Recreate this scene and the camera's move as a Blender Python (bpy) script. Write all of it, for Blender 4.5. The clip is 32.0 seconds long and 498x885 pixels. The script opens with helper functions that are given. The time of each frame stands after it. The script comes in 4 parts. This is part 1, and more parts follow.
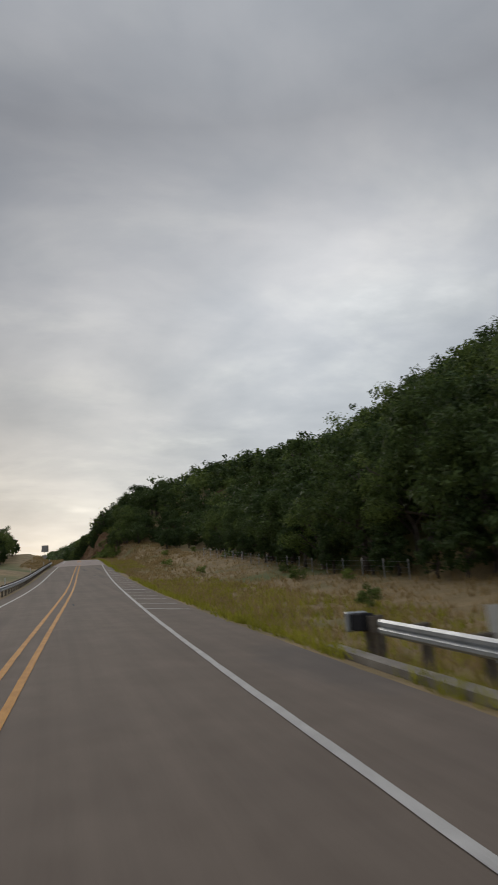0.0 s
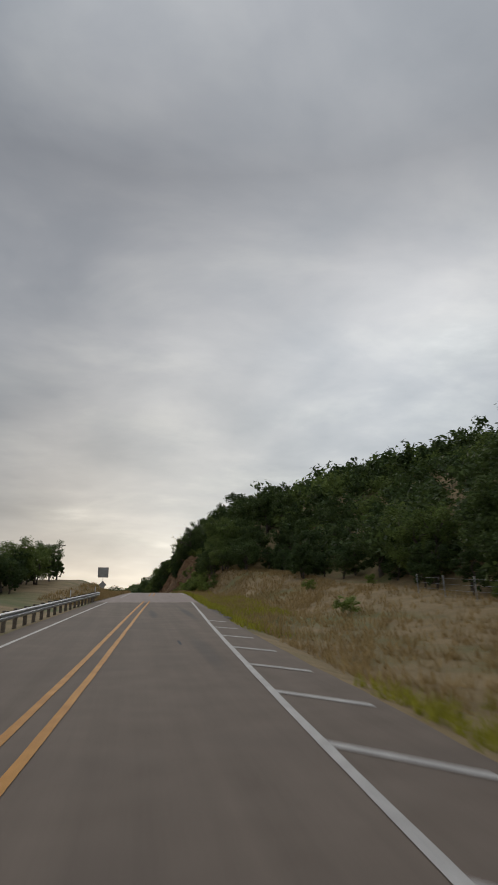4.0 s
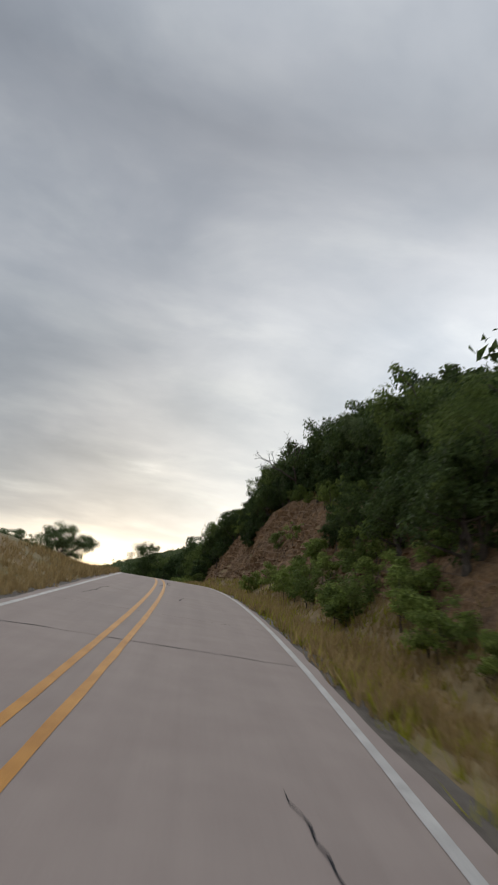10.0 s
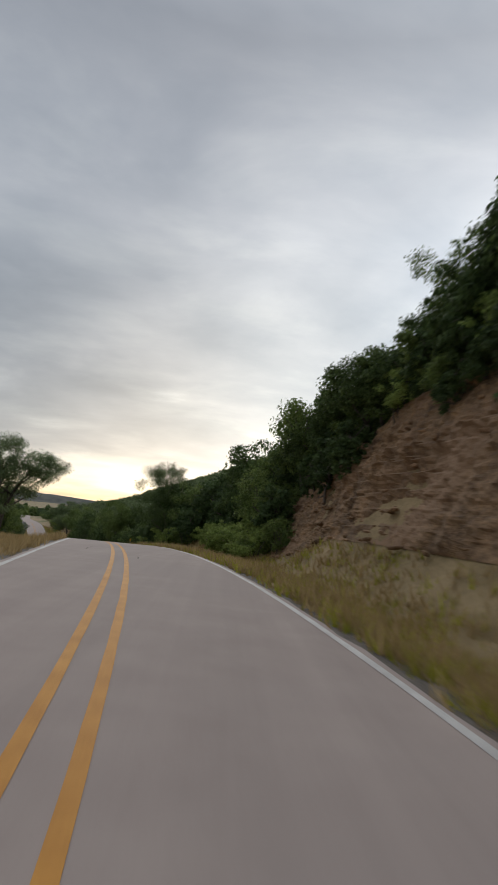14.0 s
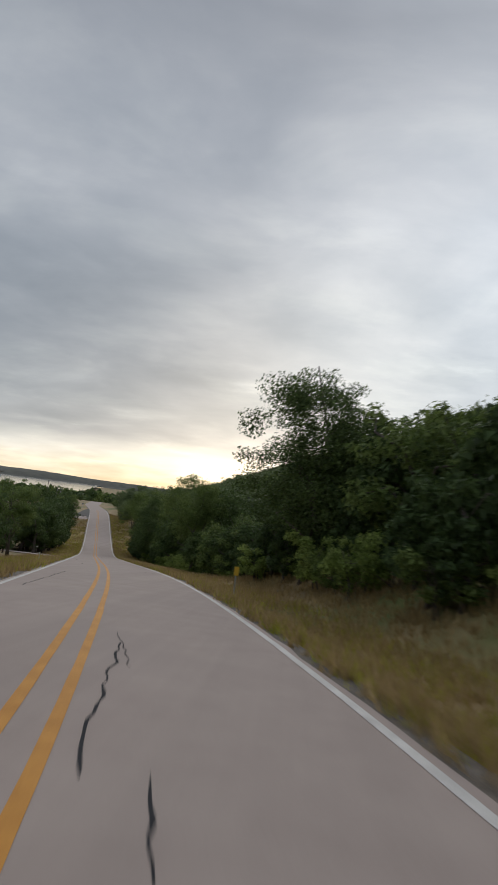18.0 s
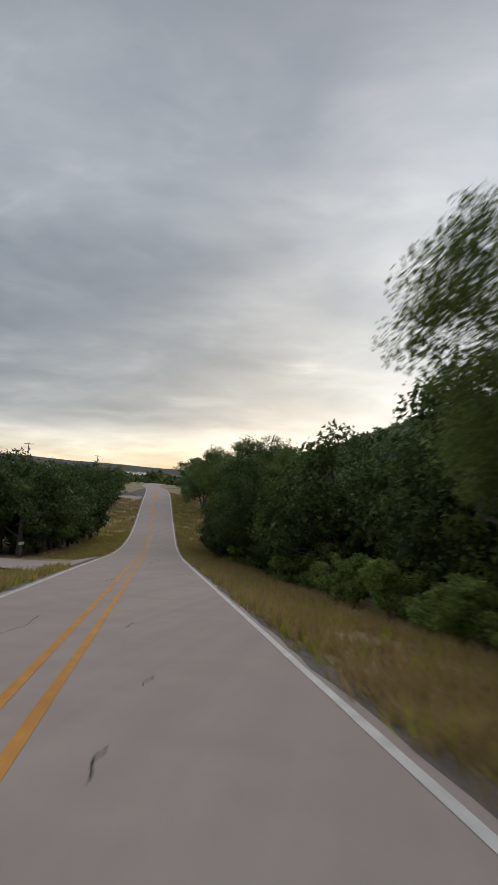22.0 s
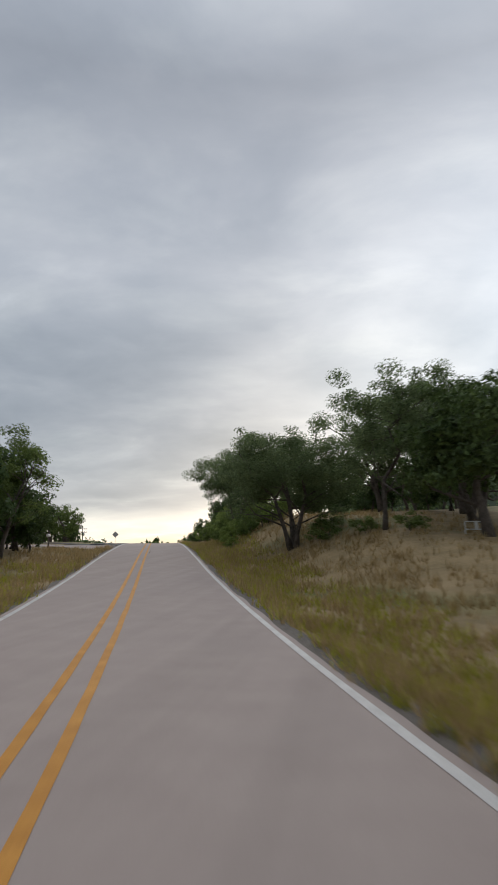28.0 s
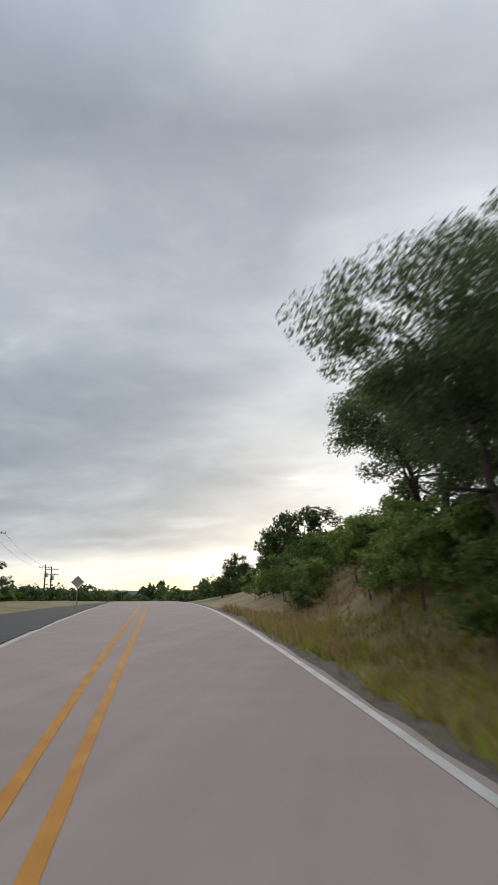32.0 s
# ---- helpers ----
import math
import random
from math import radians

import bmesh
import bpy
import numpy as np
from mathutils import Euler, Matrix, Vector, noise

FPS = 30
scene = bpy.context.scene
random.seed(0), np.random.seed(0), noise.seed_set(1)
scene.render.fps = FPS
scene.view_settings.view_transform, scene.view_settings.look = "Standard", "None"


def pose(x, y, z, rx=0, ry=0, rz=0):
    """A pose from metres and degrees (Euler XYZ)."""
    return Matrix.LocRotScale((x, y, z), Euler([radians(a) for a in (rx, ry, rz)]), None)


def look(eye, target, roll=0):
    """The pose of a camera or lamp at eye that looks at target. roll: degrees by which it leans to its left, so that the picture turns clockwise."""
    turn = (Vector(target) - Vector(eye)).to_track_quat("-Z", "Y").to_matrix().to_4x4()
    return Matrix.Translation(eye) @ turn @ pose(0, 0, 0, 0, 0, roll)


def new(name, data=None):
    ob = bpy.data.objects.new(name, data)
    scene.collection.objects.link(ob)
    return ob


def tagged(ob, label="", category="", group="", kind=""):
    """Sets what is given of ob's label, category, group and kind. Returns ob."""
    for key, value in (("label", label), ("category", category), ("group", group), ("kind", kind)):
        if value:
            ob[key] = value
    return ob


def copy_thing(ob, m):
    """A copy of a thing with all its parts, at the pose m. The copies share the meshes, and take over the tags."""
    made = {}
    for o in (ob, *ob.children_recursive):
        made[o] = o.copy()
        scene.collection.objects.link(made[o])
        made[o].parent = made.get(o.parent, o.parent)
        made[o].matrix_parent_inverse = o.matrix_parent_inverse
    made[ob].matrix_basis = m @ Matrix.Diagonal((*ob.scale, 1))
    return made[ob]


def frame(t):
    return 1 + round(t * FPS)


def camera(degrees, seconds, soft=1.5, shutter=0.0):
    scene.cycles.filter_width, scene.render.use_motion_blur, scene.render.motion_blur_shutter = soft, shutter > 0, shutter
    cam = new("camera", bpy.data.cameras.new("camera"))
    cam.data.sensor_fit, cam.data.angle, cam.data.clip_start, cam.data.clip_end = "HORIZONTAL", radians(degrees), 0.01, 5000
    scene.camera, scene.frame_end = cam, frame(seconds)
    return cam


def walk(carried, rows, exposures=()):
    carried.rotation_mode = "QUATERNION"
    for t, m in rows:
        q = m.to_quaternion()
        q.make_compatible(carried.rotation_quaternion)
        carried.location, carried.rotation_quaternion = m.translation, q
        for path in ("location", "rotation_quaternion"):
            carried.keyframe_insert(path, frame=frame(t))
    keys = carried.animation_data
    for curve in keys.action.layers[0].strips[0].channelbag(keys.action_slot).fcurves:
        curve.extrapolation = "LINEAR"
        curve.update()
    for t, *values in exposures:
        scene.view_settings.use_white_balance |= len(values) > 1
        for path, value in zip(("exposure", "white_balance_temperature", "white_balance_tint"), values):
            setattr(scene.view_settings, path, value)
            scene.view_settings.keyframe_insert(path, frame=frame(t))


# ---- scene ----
cam = camera(43.0, 32.0, soft=1.5, shutter=0.55)
walk(cam, [
    (0.0, pose(-2.76, -7.30, 1.55, 103.12, 3.44, -17.04)),
    (1.0, pose(-2.01, 4.67, 2.07, 104.01, 0.70, -13.41)),
    (2.0, pose(-1.09, 17.81, 2.70, 104.30, 2.36, -11.86)),
    (5.0, pose(1.34, 61.72, 5.50, 107.64, -1.06, -8.88)),
    (6.0, pose(2.00, 75.73, 6.71, 106.87, -2.64, -9.25)),
    (7.0, pose(2.84, 89.62, 7.92, 104.86, -0.28, -8.89)),
    (8.0, pose(3.81, 102.91, 9.08, 106.06, -1.16, -5.91)),
    (9.0, pose(4.25, 115.94, 10.23, 106.54, -4.54, -5.67)),
    (10.0, pose(4.46, 128.93, 11.34, 104.26, -9.17, -5.52)),
    (11.0, pose(4.36, 142.07, 12.24, 100.59, -10.90, -5.82)),
    (12.0, pose(4.18, 155.13, 13.08, 99.75, -7.80, -4.99)),
    (13.0, pose(3.56, 168.11, 13.60, 98.71, -8.75, -2.84)),
    (14.0, pose(2.42, 181.05, 13.91, 97.00, -6.17, -2.64)),
    (15.0, pose(1.00, 194.23, 14.04, 96.99, -5.60, -1.70)),
    (15.5, pose(0.04, 200.97, 14.06, 97.20, -7.63, 0.35)),
    (17.5, pose(-4.65, 228.39, 13.13, 95.91, -6.72, 3.45)),
    (18.0, pose(-6.18, 235.33, 12.74, 95.33, -7.08, 4.36)),
    (19.0, pose(-9.54, 249.29, 11.79, 95.52, -8.46, 6.88)),
    (20.0, pose(-13.12, 263.04, 10.57, 94.43, -6.07, 8.12)),
    (21.0, pose(-17.02, 276.62, 9.20, 93.26, -3.92, 9.16)),
    (22.0, pose(-21.35, 290.35, 7.73, 93.20, -4.28, 9.93)),
    (23.0, pose(-25.80, 304.61, 6.18, 95.03, -4.59, 10.29)),
    (24.0, pose(-30.63, 319.45, 4.60, 91.21, -1.27, 11.40)),
    (27.0, pose(-45.43, 365.35, 0.25, 96.68, -0.41, 9.74)),
    (28.0, pose(-50.05, 380.25, -0.16, 100.11, 0.47, 9.81)),
    (29.0, pose(-54.56, 394.40, 0.07, 102.00, 0.46, 10.40)),
    (30.0, pose(-59.00, 408.09, 0.71, 104.94, 0.47, 10.85)),
    (31.0, pose(-63.35, 421.21, 1.53, 104.40, 1.08, 10.39)),
    (32.0, pose(-67.53, 434.13, 2.28, 103.70, 0.36, 10.36)),
], exposures=[(0.0, -0.43, 6620, 9), (7.0, -0.46, 6640, 8), (9.2, -0.5, 6640, 8), (10.2, -0.06, 6450, 8), (20.0, -0.1, 6400, 8), (24.0, -0.16, 6450, 8),
             (27.0, 0.12, 6400, 9), (29.0, 0.15, 6350, 8), (32.0, 0.18, 6350, 8)])

# ---------------------------------------------------------------- world and sun
SUN_AZ = radians(-5.0)         # bearing of the evening glow, from +y towards +x
SUN_EL = radians(9.0)


def node(nt, kind, **values):
    n = nt.nodes.new(kind)
    for key, value in values.items():
        n.inputs[key].default_value = value
    return n


def ramp(nt, stops, fac):
    r = nt.nodes.new("ShaderNodeValToRGB")
    els = r.color_ramp.elements
    while len(els) < len(stops):
        els.new(0.5)
    for e, (pos, col) in zip(els, stops):
        e.position, e.color = pos, (*col, 1)
    nt.links.new(fac, r.inputs["Fac"])
    return r


def math_node(nt, op, a, b=None, clamp=False):
    n = nt.nodes.new("ShaderNodeMath")
    n.operation, n.use_clamp = op, clamp
    for i, v in enumerate((a, b)):
        if v is None:
            continue
        if isinstance(v, (int, float)):
            n.inputs[i].default_value = v
        else:
            nt.links.new(v, n.inputs[i])
    return n.outputs[0]


def mix_rgb(nt, fac, a, b, blend="MIX"):
    n = nt.nodes.new("ShaderNodeMixRGB")
    n.blend_type = blend
    for i, v in enumerate((fac, a, b)):
        if isinstance(v, (int, float)):
            n.inputs[i].default_value = v
        elif isinstance(v, tuple):
            n.inputs[i].default_value = (*v, 1)
        else:
            nt.links.new(v, n.inputs[i])
    return n.outputs[0]


world = bpy.data.worlds.new("overcast_evening")
scene.world = world
world.use_nodes = True
nt = world.node_tree
nt.nodes.clear()
tc = nt.nodes.new("ShaderNodeTexCoord")
sep = nt.nodes.new("ShaderNodeSeparateXYZ")
nt.links.new(tc.outputs["Generated"], sep.inputs[0])
elev = math_node(nt, "MAXIMUM", sep.outputs["Z"], 0.0)
# the cloud deck is a flat layer: directions are cast on to a plane
low = math_node(nt, "ADD", elev, 0.17)
cx = math_node(nt, "DIVIDE", sep.outputs["X"], low)
cy = math_node(nt, "DIVIDE", sep.outputs["Y"], low)
deck = nt.nodes.new("ShaderNodeCombineXYZ")
nt.links.new(cx, deck.inputs[0])
nt.links.new(cy, deck.inputs[1])
big = node(nt, "ShaderNodeTexNoise", Scale=0.85, Detail=4.0, Roughness=0.5, Distortion=0.3)
fine = node(nt, "ShaderNodeTexNoise", Scale=2.6, Detail=6.0, Roughness=0.5, Distortion=0.35)
for n in (big, fine):
    nt.links.new(deck.outputs[0], n.inputs["Vector"])
cloud = math_node(nt, "ADD", math_node(nt, "MULTIPLY", big.outputs["Fac"], 0.68), math_node(nt, "MULTIPLY", fine.outputs["Fac"], 0.32))
tone = ramp(nt, [(0.36, (0.76, 0.80, 0.85)), (0.46, (0.91, 0.94, 0.98)), (0.55, (1.06, 1.07, 1.09)), (0.66, (1.26, 1.26, 1.26))], cloud)
# the lower edge of the cloud bank wavers
edge = math_node(nt, "MAXIMUM", math_node(nt, "ADD", elev, math_node(nt, "MULTIPLY", math_node(nt, "SUBTRACT", cloud, 0.5), 0.09)), 0.0)
grad = ramp(nt, [(0.0, (1.10, 0.89, 0.59)), (0.028, (1.10, 0.98, 0.76)), (0.056, (0.92, 0.87, 0.77)), (0.076, (0.52, 0.52, 0.515)), (0.135, (0.405, 0.42, 0.435)), (0.20, (0.395, 0.41, 0.43)),
                 (0.30, (0.425, 0.44, 0.46)), (0.42, (0.50, 0.51, 0.53)), (0.53, (0.485, 0.49, 0.51)), (0.64, (0.40, 0.405, 0.425)), (0.75, (0.60, 0.61, 0.63)), (1.0, (1.10, 1.10, 1.12))], edge)
deck_col = mix_rgb(nt, 1.0, grad.outputs[0], tone.outputs[0], "MULTIPLY")
# pale wisps drawn out under the deck
drawn = nt.nodes.new("ShaderNodeMapping")
drawn.inputs["Scale"].default_value = (0.8, 1.15, 1.0)
nt.links.new(deck.outputs[0], drawn.inputs["Vector"])
wisp = node(nt, "ShaderNodeTexNoise", Scale=2.1, Detail=7.0, Roughness=0.56, Distortion=0.3)
nt.links.new(drawn.outputs[0], wisp.inputs["Vector"])
wisps = ramp(nt, [(0.34, (0.90, 0.91, 0.93)), (0.50, (0.99, 0.99, 1.0)), (0.62, (1.12, 1.11, 1.09)), (0.74, (1.38, 1.35, 1.30))], wisp.outputs["Fac"])
deck_col = mix_rgb(nt, 1.0, deck_col, wisps.outputs[0], "MULTIPLY")
# the evening glow round the hidden sun
glow_dir = (math.sin(SUN_AZ + 0.58) * 0.96, math.cos(SUN_AZ + 0.58) * 0.96, 0.27)
dot = nt.nodes.new("ShaderNodeVectorMath")
dot.operation = "DOT_PRODUCT"
nt.links.new(tc.outputs["Generated"], dot.inputs[0])
dot.inputs[1].default_value = glow_dir
glow = math_node(nt, "POWER", math_node(nt, "MAXIMUM", dot.outputs["Value"], 0.0), 5.0)
away = ramp(nt, [(0.0, (0.80, 0.82, 0.85)), (0.35, (0.88, 0.89, 0.91)), (0.75, (1.34, 1.34, 1.33)), (1.0, (1.95, 1.94, 1.9))], glow)
deck_col = mix_rgb(nt, 1.0, deck_col, away.outputs[0], "MULTIPLY")
# brightest low down, where the sun went under the cloud
low_dir = nt.nodes.new("ShaderNodeVectorMath")
low_dir.operation = "DOT_PRODUCT"
nt.links.new(tc.outputs["Generated"], low_dir.inputs[0])
low_dir.inputs[1].default_value = (math.sin(SUN_AZ + 0.1), math.cos(SUN_AZ + 0.1), 0.1)
near = math_node(nt, "POWER", math_node(nt, "MAXIMUM", low_dir.outputs["Value"], 0.0), 40.0)
halo = ramp(nt, [(0.0, (1.0, 1.0, 1.0)), (1.0, (1.7, 1.63, 1.52))], near)
deck_col = mix_rgb(nt, 1.0, deck_col, halo.outputs[0], "MULTIPLY")
sky = nt.nodes.new("ShaderNodeTexSky")
sky.sky_type, sky.sun_disc, sky.sun_elevation, sky.sun_rotation = "NISHITA", False, SUN_EL, SUN_AZ
thin = mix_rgb(nt, 0.006, deck_col, sky.outputs[0], "ADD")
bg = node(nt, "ShaderNodeBackground", Strength=1.0)
nt.links.new(thin, bg.inputs["Color"])
wout = nt.nodes.new("ShaderNodeOutputWorld")
nt.links.new(bg.outputs[0], wout.inputs["Surface"])

sun = new("sun", bpy.data.lights.new("sun", "SUN"))
sun.data.energy, sun.data.angle, sun.data.color = 0.8, radians(25), (1.0, 0.93, 0.84)
sun.matrix_world = look((0, 0, 60), (0 - math.sin(SUN_AZ) * 60, -math.cos(SUN_AZ) * 60, 60 - 60 * math.tan(radians(24))))


# ---------------------------------------------------------------- materials
def material(name, dark, light, scale=3.0, rough=0.85, bump=0.3, fine=12.0, spread=0.0, metal=0.0, stain=None, relief=0.02, objective=False):
    """Two colours mixed by noise at two scales, with a fine relief; spread varies it from piece to piece, stain adds blotches."""
    m = bpy.data.materials.new(name)
    m.use_nodes = True
    t = m.node_tree
    b = t.nodes["Principled BSDF"]
    co = t.nodes.new("ShaderNodeTexCoord")
    n1 = node(t, "ShaderNodeTexNoise", Scale=scale, Detail=6.0, Roughness=0.6)
    n2 = node(t, "ShaderNodeTexNoise", Scale=scale * fine, Detail=4.0, Roughness=0.65)
    if objective:
        src = co.outputs["Object"]
    else:
        geo = t.nodes.new("ShaderNodeNewGeometry")
        src = geo.outputs["Position"]
    for n in (n1, n2):
        t.links.new(src, n.inputs["Vector"])
    f1 = math_node(t, "MULTIPLY", n1.outputs["Fac"], 0.6)
    f2 = math_node(t, "MULTIPLY", n2.outputs["Fac"], 0.4)
    fac = math_node(t, "ADD", f1, f2)
    r = ramp(t, [(0.38, dark), (0.62, light)], fac)
    col = r.outputs[0]
    if stain:
        n3 = node(t, "ShaderNodeTexNoise", Scale=scale * 0.13, Detail=3.0, Roughness=0.6, Distortion=0.6)
        t.links.new(src, n3.inputs["Vector"])
        s = ramp(t, [(0.5, (0, 0, 0)), (0.66, (1, 1, 1))], n3.outputs["Fac"])
        col = mix_rgb(t, s.outputs[0], col, stain)
    if spread:
        info = t.nodes.new("ShaderNodeObjectInfo")
        isl = t.nodes.new("ShaderNodeNewGeometry")
        rnd = math_node(t, "FRACT", math_node(t, "ADD", info.outputs["Random"], isl.outputs["Random Per Island"]))
        k = math_node(t, "ADD", math_node(t, "MULTIPLY", rnd, 2 * spread), 1 - spread)
        hsv = t.nodes.new("ShaderNodeHueSaturation")
        t.links.new(col, hsv.inputs["Color"])
        t.links.new(k, hsv.inputs["Value"])
        col = hsv.outputs[0]
    t.links.new(col, b.inputs["Base Color"])
    b.inputs["Roughness"].default_value = rough
    b.inputs["Metallic"].default_value = metal
    if bump:
        bp = node(t, "ShaderNodeBump", Strength=bump, Distance=relief)
        t.links.new(fac, bp.inputs["Height"])
        t.links.new(bp.outputs[0], b.inputs["Normal"])
    return m


def leaf_material(name, dark, light, spread=0.35, translucency=0.45):
    m = material(name, dark, light, scale=0.7, rough=0.62, bump=0.0, spread=spread)
    t = m.node_tree
    b = t.nodes["Principled BSDF"]
    b.inputs["Specular IOR Level"].default_value = 0.22
    out = t.nodes["Material Output"]
    tr = t.nodes.new("ShaderNodeBsdfTranslucent")
    col = b.inputs["Base Color"].links[0].from_socket
    t.links.new(col, tr.inputs["Color"])
    mx = t.nodes.new("ShaderNodeMixShader")
    mx.inputs[0].default_value = translucency
    t.links.new(b.outputs[0], mx.inputs[1])
    t.links.new(tr.outputs[0], mx.inputs[2])
    t.links.new(mx.outputs[0], out.inputs["Surface"])
    return m


ASPHALT = material("bridge_asphalt", (0.174, 0.138, 0.111), (0.208, 0.167, 0.136), 1.2, 0.9, 0.12, 30, stain=(0.17, 0.136, 0.112), relief=0.006)
CHIPSEAL = material("worn_chipseal", (0.332, 0.270, 0.243), (0.376, 0.310, 0.278), 1.0, 0.92, 0.10, 40, stain=(0.34, 0.28, 0.253), relief=0.006)
WHITE_PAINT = material("worn_white_paint", (0.44, 0.42, 0.40), (0.62, 0.60, 0.57), 2.5, 0.7, 0.2, 14, relief=0.005)
YELLOW_PAINT = material("worn_yellow_paint", (0.42, 0.18, 0.03), (0.60, 0.285, 0.055), 2.5, 0.7, 0.2, 14, relief=0.005)
TAR = material("tar_seal", (0.022, 0.022, 0.025), (0.045, 0.045, 0.05), 4, 0.95, 0.2)
for m, k in ((TAR, 0.1), (WHITE_PAINT, 0.2), (YELLOW_PAINT, 0.15), (ASPHALT, 0.25), (CHIPSEAL, 0.25)):
    m.node_tree.nodes["Principled BSDF"].inputs["Specular IOR Level"].default_value = k
GROUND = material("dry_grass_ground", (0.185, 0.133, 0.058), (0.335, 0.24, 0.122), 0.5, 0.95, 0.8, 16, stain=(0.105, 0.125, 0.032), relief=0.06)
DARK_ASPHALT = material("dark_new_asphalt", (0.045, 0.043, 0.043), (0.075, 0.07, 0.068), 2, 0.92, 0.15, 20, relief=0.006)
GRAVEL = material("gravel", (0.075, 0.062, 0.05), (0.17, 0.145, 0.122), 6, 0.95, 0.9, 6, relief=0.03)
ROCK = material("weathered_brown_rock", (0.09, 0.052, 0.027), (0.345, 0.208, 0.108), 1.1, 0.95, 1.0, 8, spread=0.2, stain=(0.27, 0.163, 0.092), relief=0.09)
GRASS_DRY = leaf_material("dry_grass", (0.285, 0.20, 0.09), (0.47, 0.35, 0.172), 0.22)
GRASS_GREEN = leaf_material("green_grass", (0.25, 0.255, 0.033), (0.45, 0.425, 0.068), 0.22)
LEAF_OAK = leaf_material("oak_leaves", (0.10, 0.138, 0.064), (0.215, 0.27, 0.122), 0.35, 0.52)
LEAF_CEDAR = leaf_material("cedar_leaves", (0.036, 0.064, 0.021), (0.095, 0.142, 0.046), 0.35, 0.3)
# leaf colour darkened to carry the shade inside the wood
LEAF_WOOD_SHADED = leaf_material("shaded_woodland_leaves", (0.042, 0.072, 0.021), (0.118, 0.165, 0.05), 0.4, 0.3)
LEAF_BUSH = leaf_material("bush_leaves", (0.16, 0.22, 0.055), (0.31, 0.385, 0.115), 0.35, 0.6)
LEAF_LIGHT = leaf_material("light_leaves", (0.09, 0.135, 0.035), (0.195, 0.25, 0.075))
BARK = material("grey_bark", (0.06, 0.05, 0.042), (0.15, 0.125, 0.105), 3, 0.95, 0.8, 8, relief=0.03)
STEEL = material("galvanized_steel", (0.34, 0.36, 0.38), (0.50, 0.52, 0.54), 2, 0.45, 0.1, 10, metal=0.7)
POST_WOOD = material("weathered_timber", (0.09, 0.075, 0.06), (0.2, 0.17, 0.14), 3, 0.9, 0.5, 8)
CONCRETE = material("stained_concrete", (0.20, 0.175, 0.145), (0.34, 0.305, 0.26), 1.5, 0.9, 0.3, 12, stain=(0.22, 0.19, 0.15))
SIGN_BACK = material("bare_aluminium", (0.36, 0.35, 0.34), (0.46, 0.45, 0.44), 2, 0.55, 0.05)
SIGN_YELLOW = material("yellow_sheeting", (0.55, 0.34, 0.03), (0.62, 0.40, 0.04), 2, 0.5, 0.0)
WHITE_PLASTIC = material("white_plastic", (0.6, 0.6, 0.58), (0.72, 0.72, 0.7), 3, 0.5, 0.05)
WATER = material("lake_water", (0.12, 0.15, 0.18), (0.16, 0.19, 0.22), 0.02, 0.08, 0.0)
# hill ground between the crowns, its dark green stands in for tree shade
FAR_FLOOR_SHADED = material("far_hill_shaded_floor", (0.02, 0.03, 0.012), (0.042, 0.056, 0.022), 0.06, 0.95, 0.0)
# distance haze is mixed into this pale grey wood colour
FAR_WOODS_HAZED = material("haze_paled_woods", (0.07, 0.075, 0.065), (0.13, 0.125, 0.105), 0.02, 0.95, 0.0)

# ---------------------------------------------------------------- the line of the road
# heading (degrees, positive to the left of +y) and grade, every 15 m along the road from -10 m
HEADING = [-2.36, -2.88, -3.28, -3.24, -2.93, -2.79, -3.05, -3.17, -2.82, -2.26, -0.9, 1.06, 3.23, 5.77, 8.24, 10.27, 12.02, 14.16, 15.64, 17.12, 17.7, 17.53, 17.94, 17.59, 17.56, 17.51, 17.44, 17.69, 17.95, 17.91, 17.74, 17.92, 18.11, 18.92, 20.17, 21.07, 21.16, 20.32, 18.83]
GRADE = [0.0411, 0.0469, 0.0536, 0.0573, 0.0701, 0.0853, 0.0892, 0.0855, 0.0858, 0.0801, 0.0665, 0.0522, 0.0338, 0.0163, -0.0103, -0.0349, -0.0481, -0.0683, -0.0877, -0.0986, -0.1035, -0.1035, -0.1, -0.1036, -0.0998, -0.0713, -0.0275, 0.0159, 0.0456, 0.0622, 0.0551, 0.0438, 0.0255, 0.0116, 0.0039, -0.0013, -0.0051, -0.0081, -0.0098]
_s = np.arange(-10.0, 560.0, 1.0)
_h = np.radians(np.interp(_s, -10 + 15 * np.arange(len(HEADING)), HEADING))
_g = np.interp(_s, -10 + 15 * np.arange(len(GRADE)), GRADE)
_x, _y, _z = (np.cumsum(_c) - _c for _c in (-np.sin(_h), np.cos(_h), _g))
_x, _y, _z = (_c - np.interp(0.0, _s, _c) for _c in (_x, _y, _z))
BEYOND = radians(16.2)         # the road's heading past the last crest


def _before(s, c, slope):
    return c[0] + (s - _s[0]) * slope


def _after(s, c, slope):
    return c[-1] + (s - _s[-1]) * slope


_ts = np.concatenate([[-1500.0, -60.0], _s, [640.0, 900.0, 1500.0, 5600.0]])
_tx = np.concatenate([[_before(v, _x, -math.sin(_h[0])) for v in (-1500.0, -60.0)], _x, [_after(v, _x, -math.sin(BEYOND)) for v in (640.0, 900.0, 1500.0, 5600.0)]])
_ty = np.concatenate([[_before(v, _y, math.cos(_h[0])) for v in (-1500.0, -60.0)], _y, [_after(v, _y, math.cos(BEYOND)) for v in (640.0, 900.0, 1500.0, 5600.0)]])
_th = np.concatenate([[_h[0], _h[0]], _h, [BEYOND] * 4])
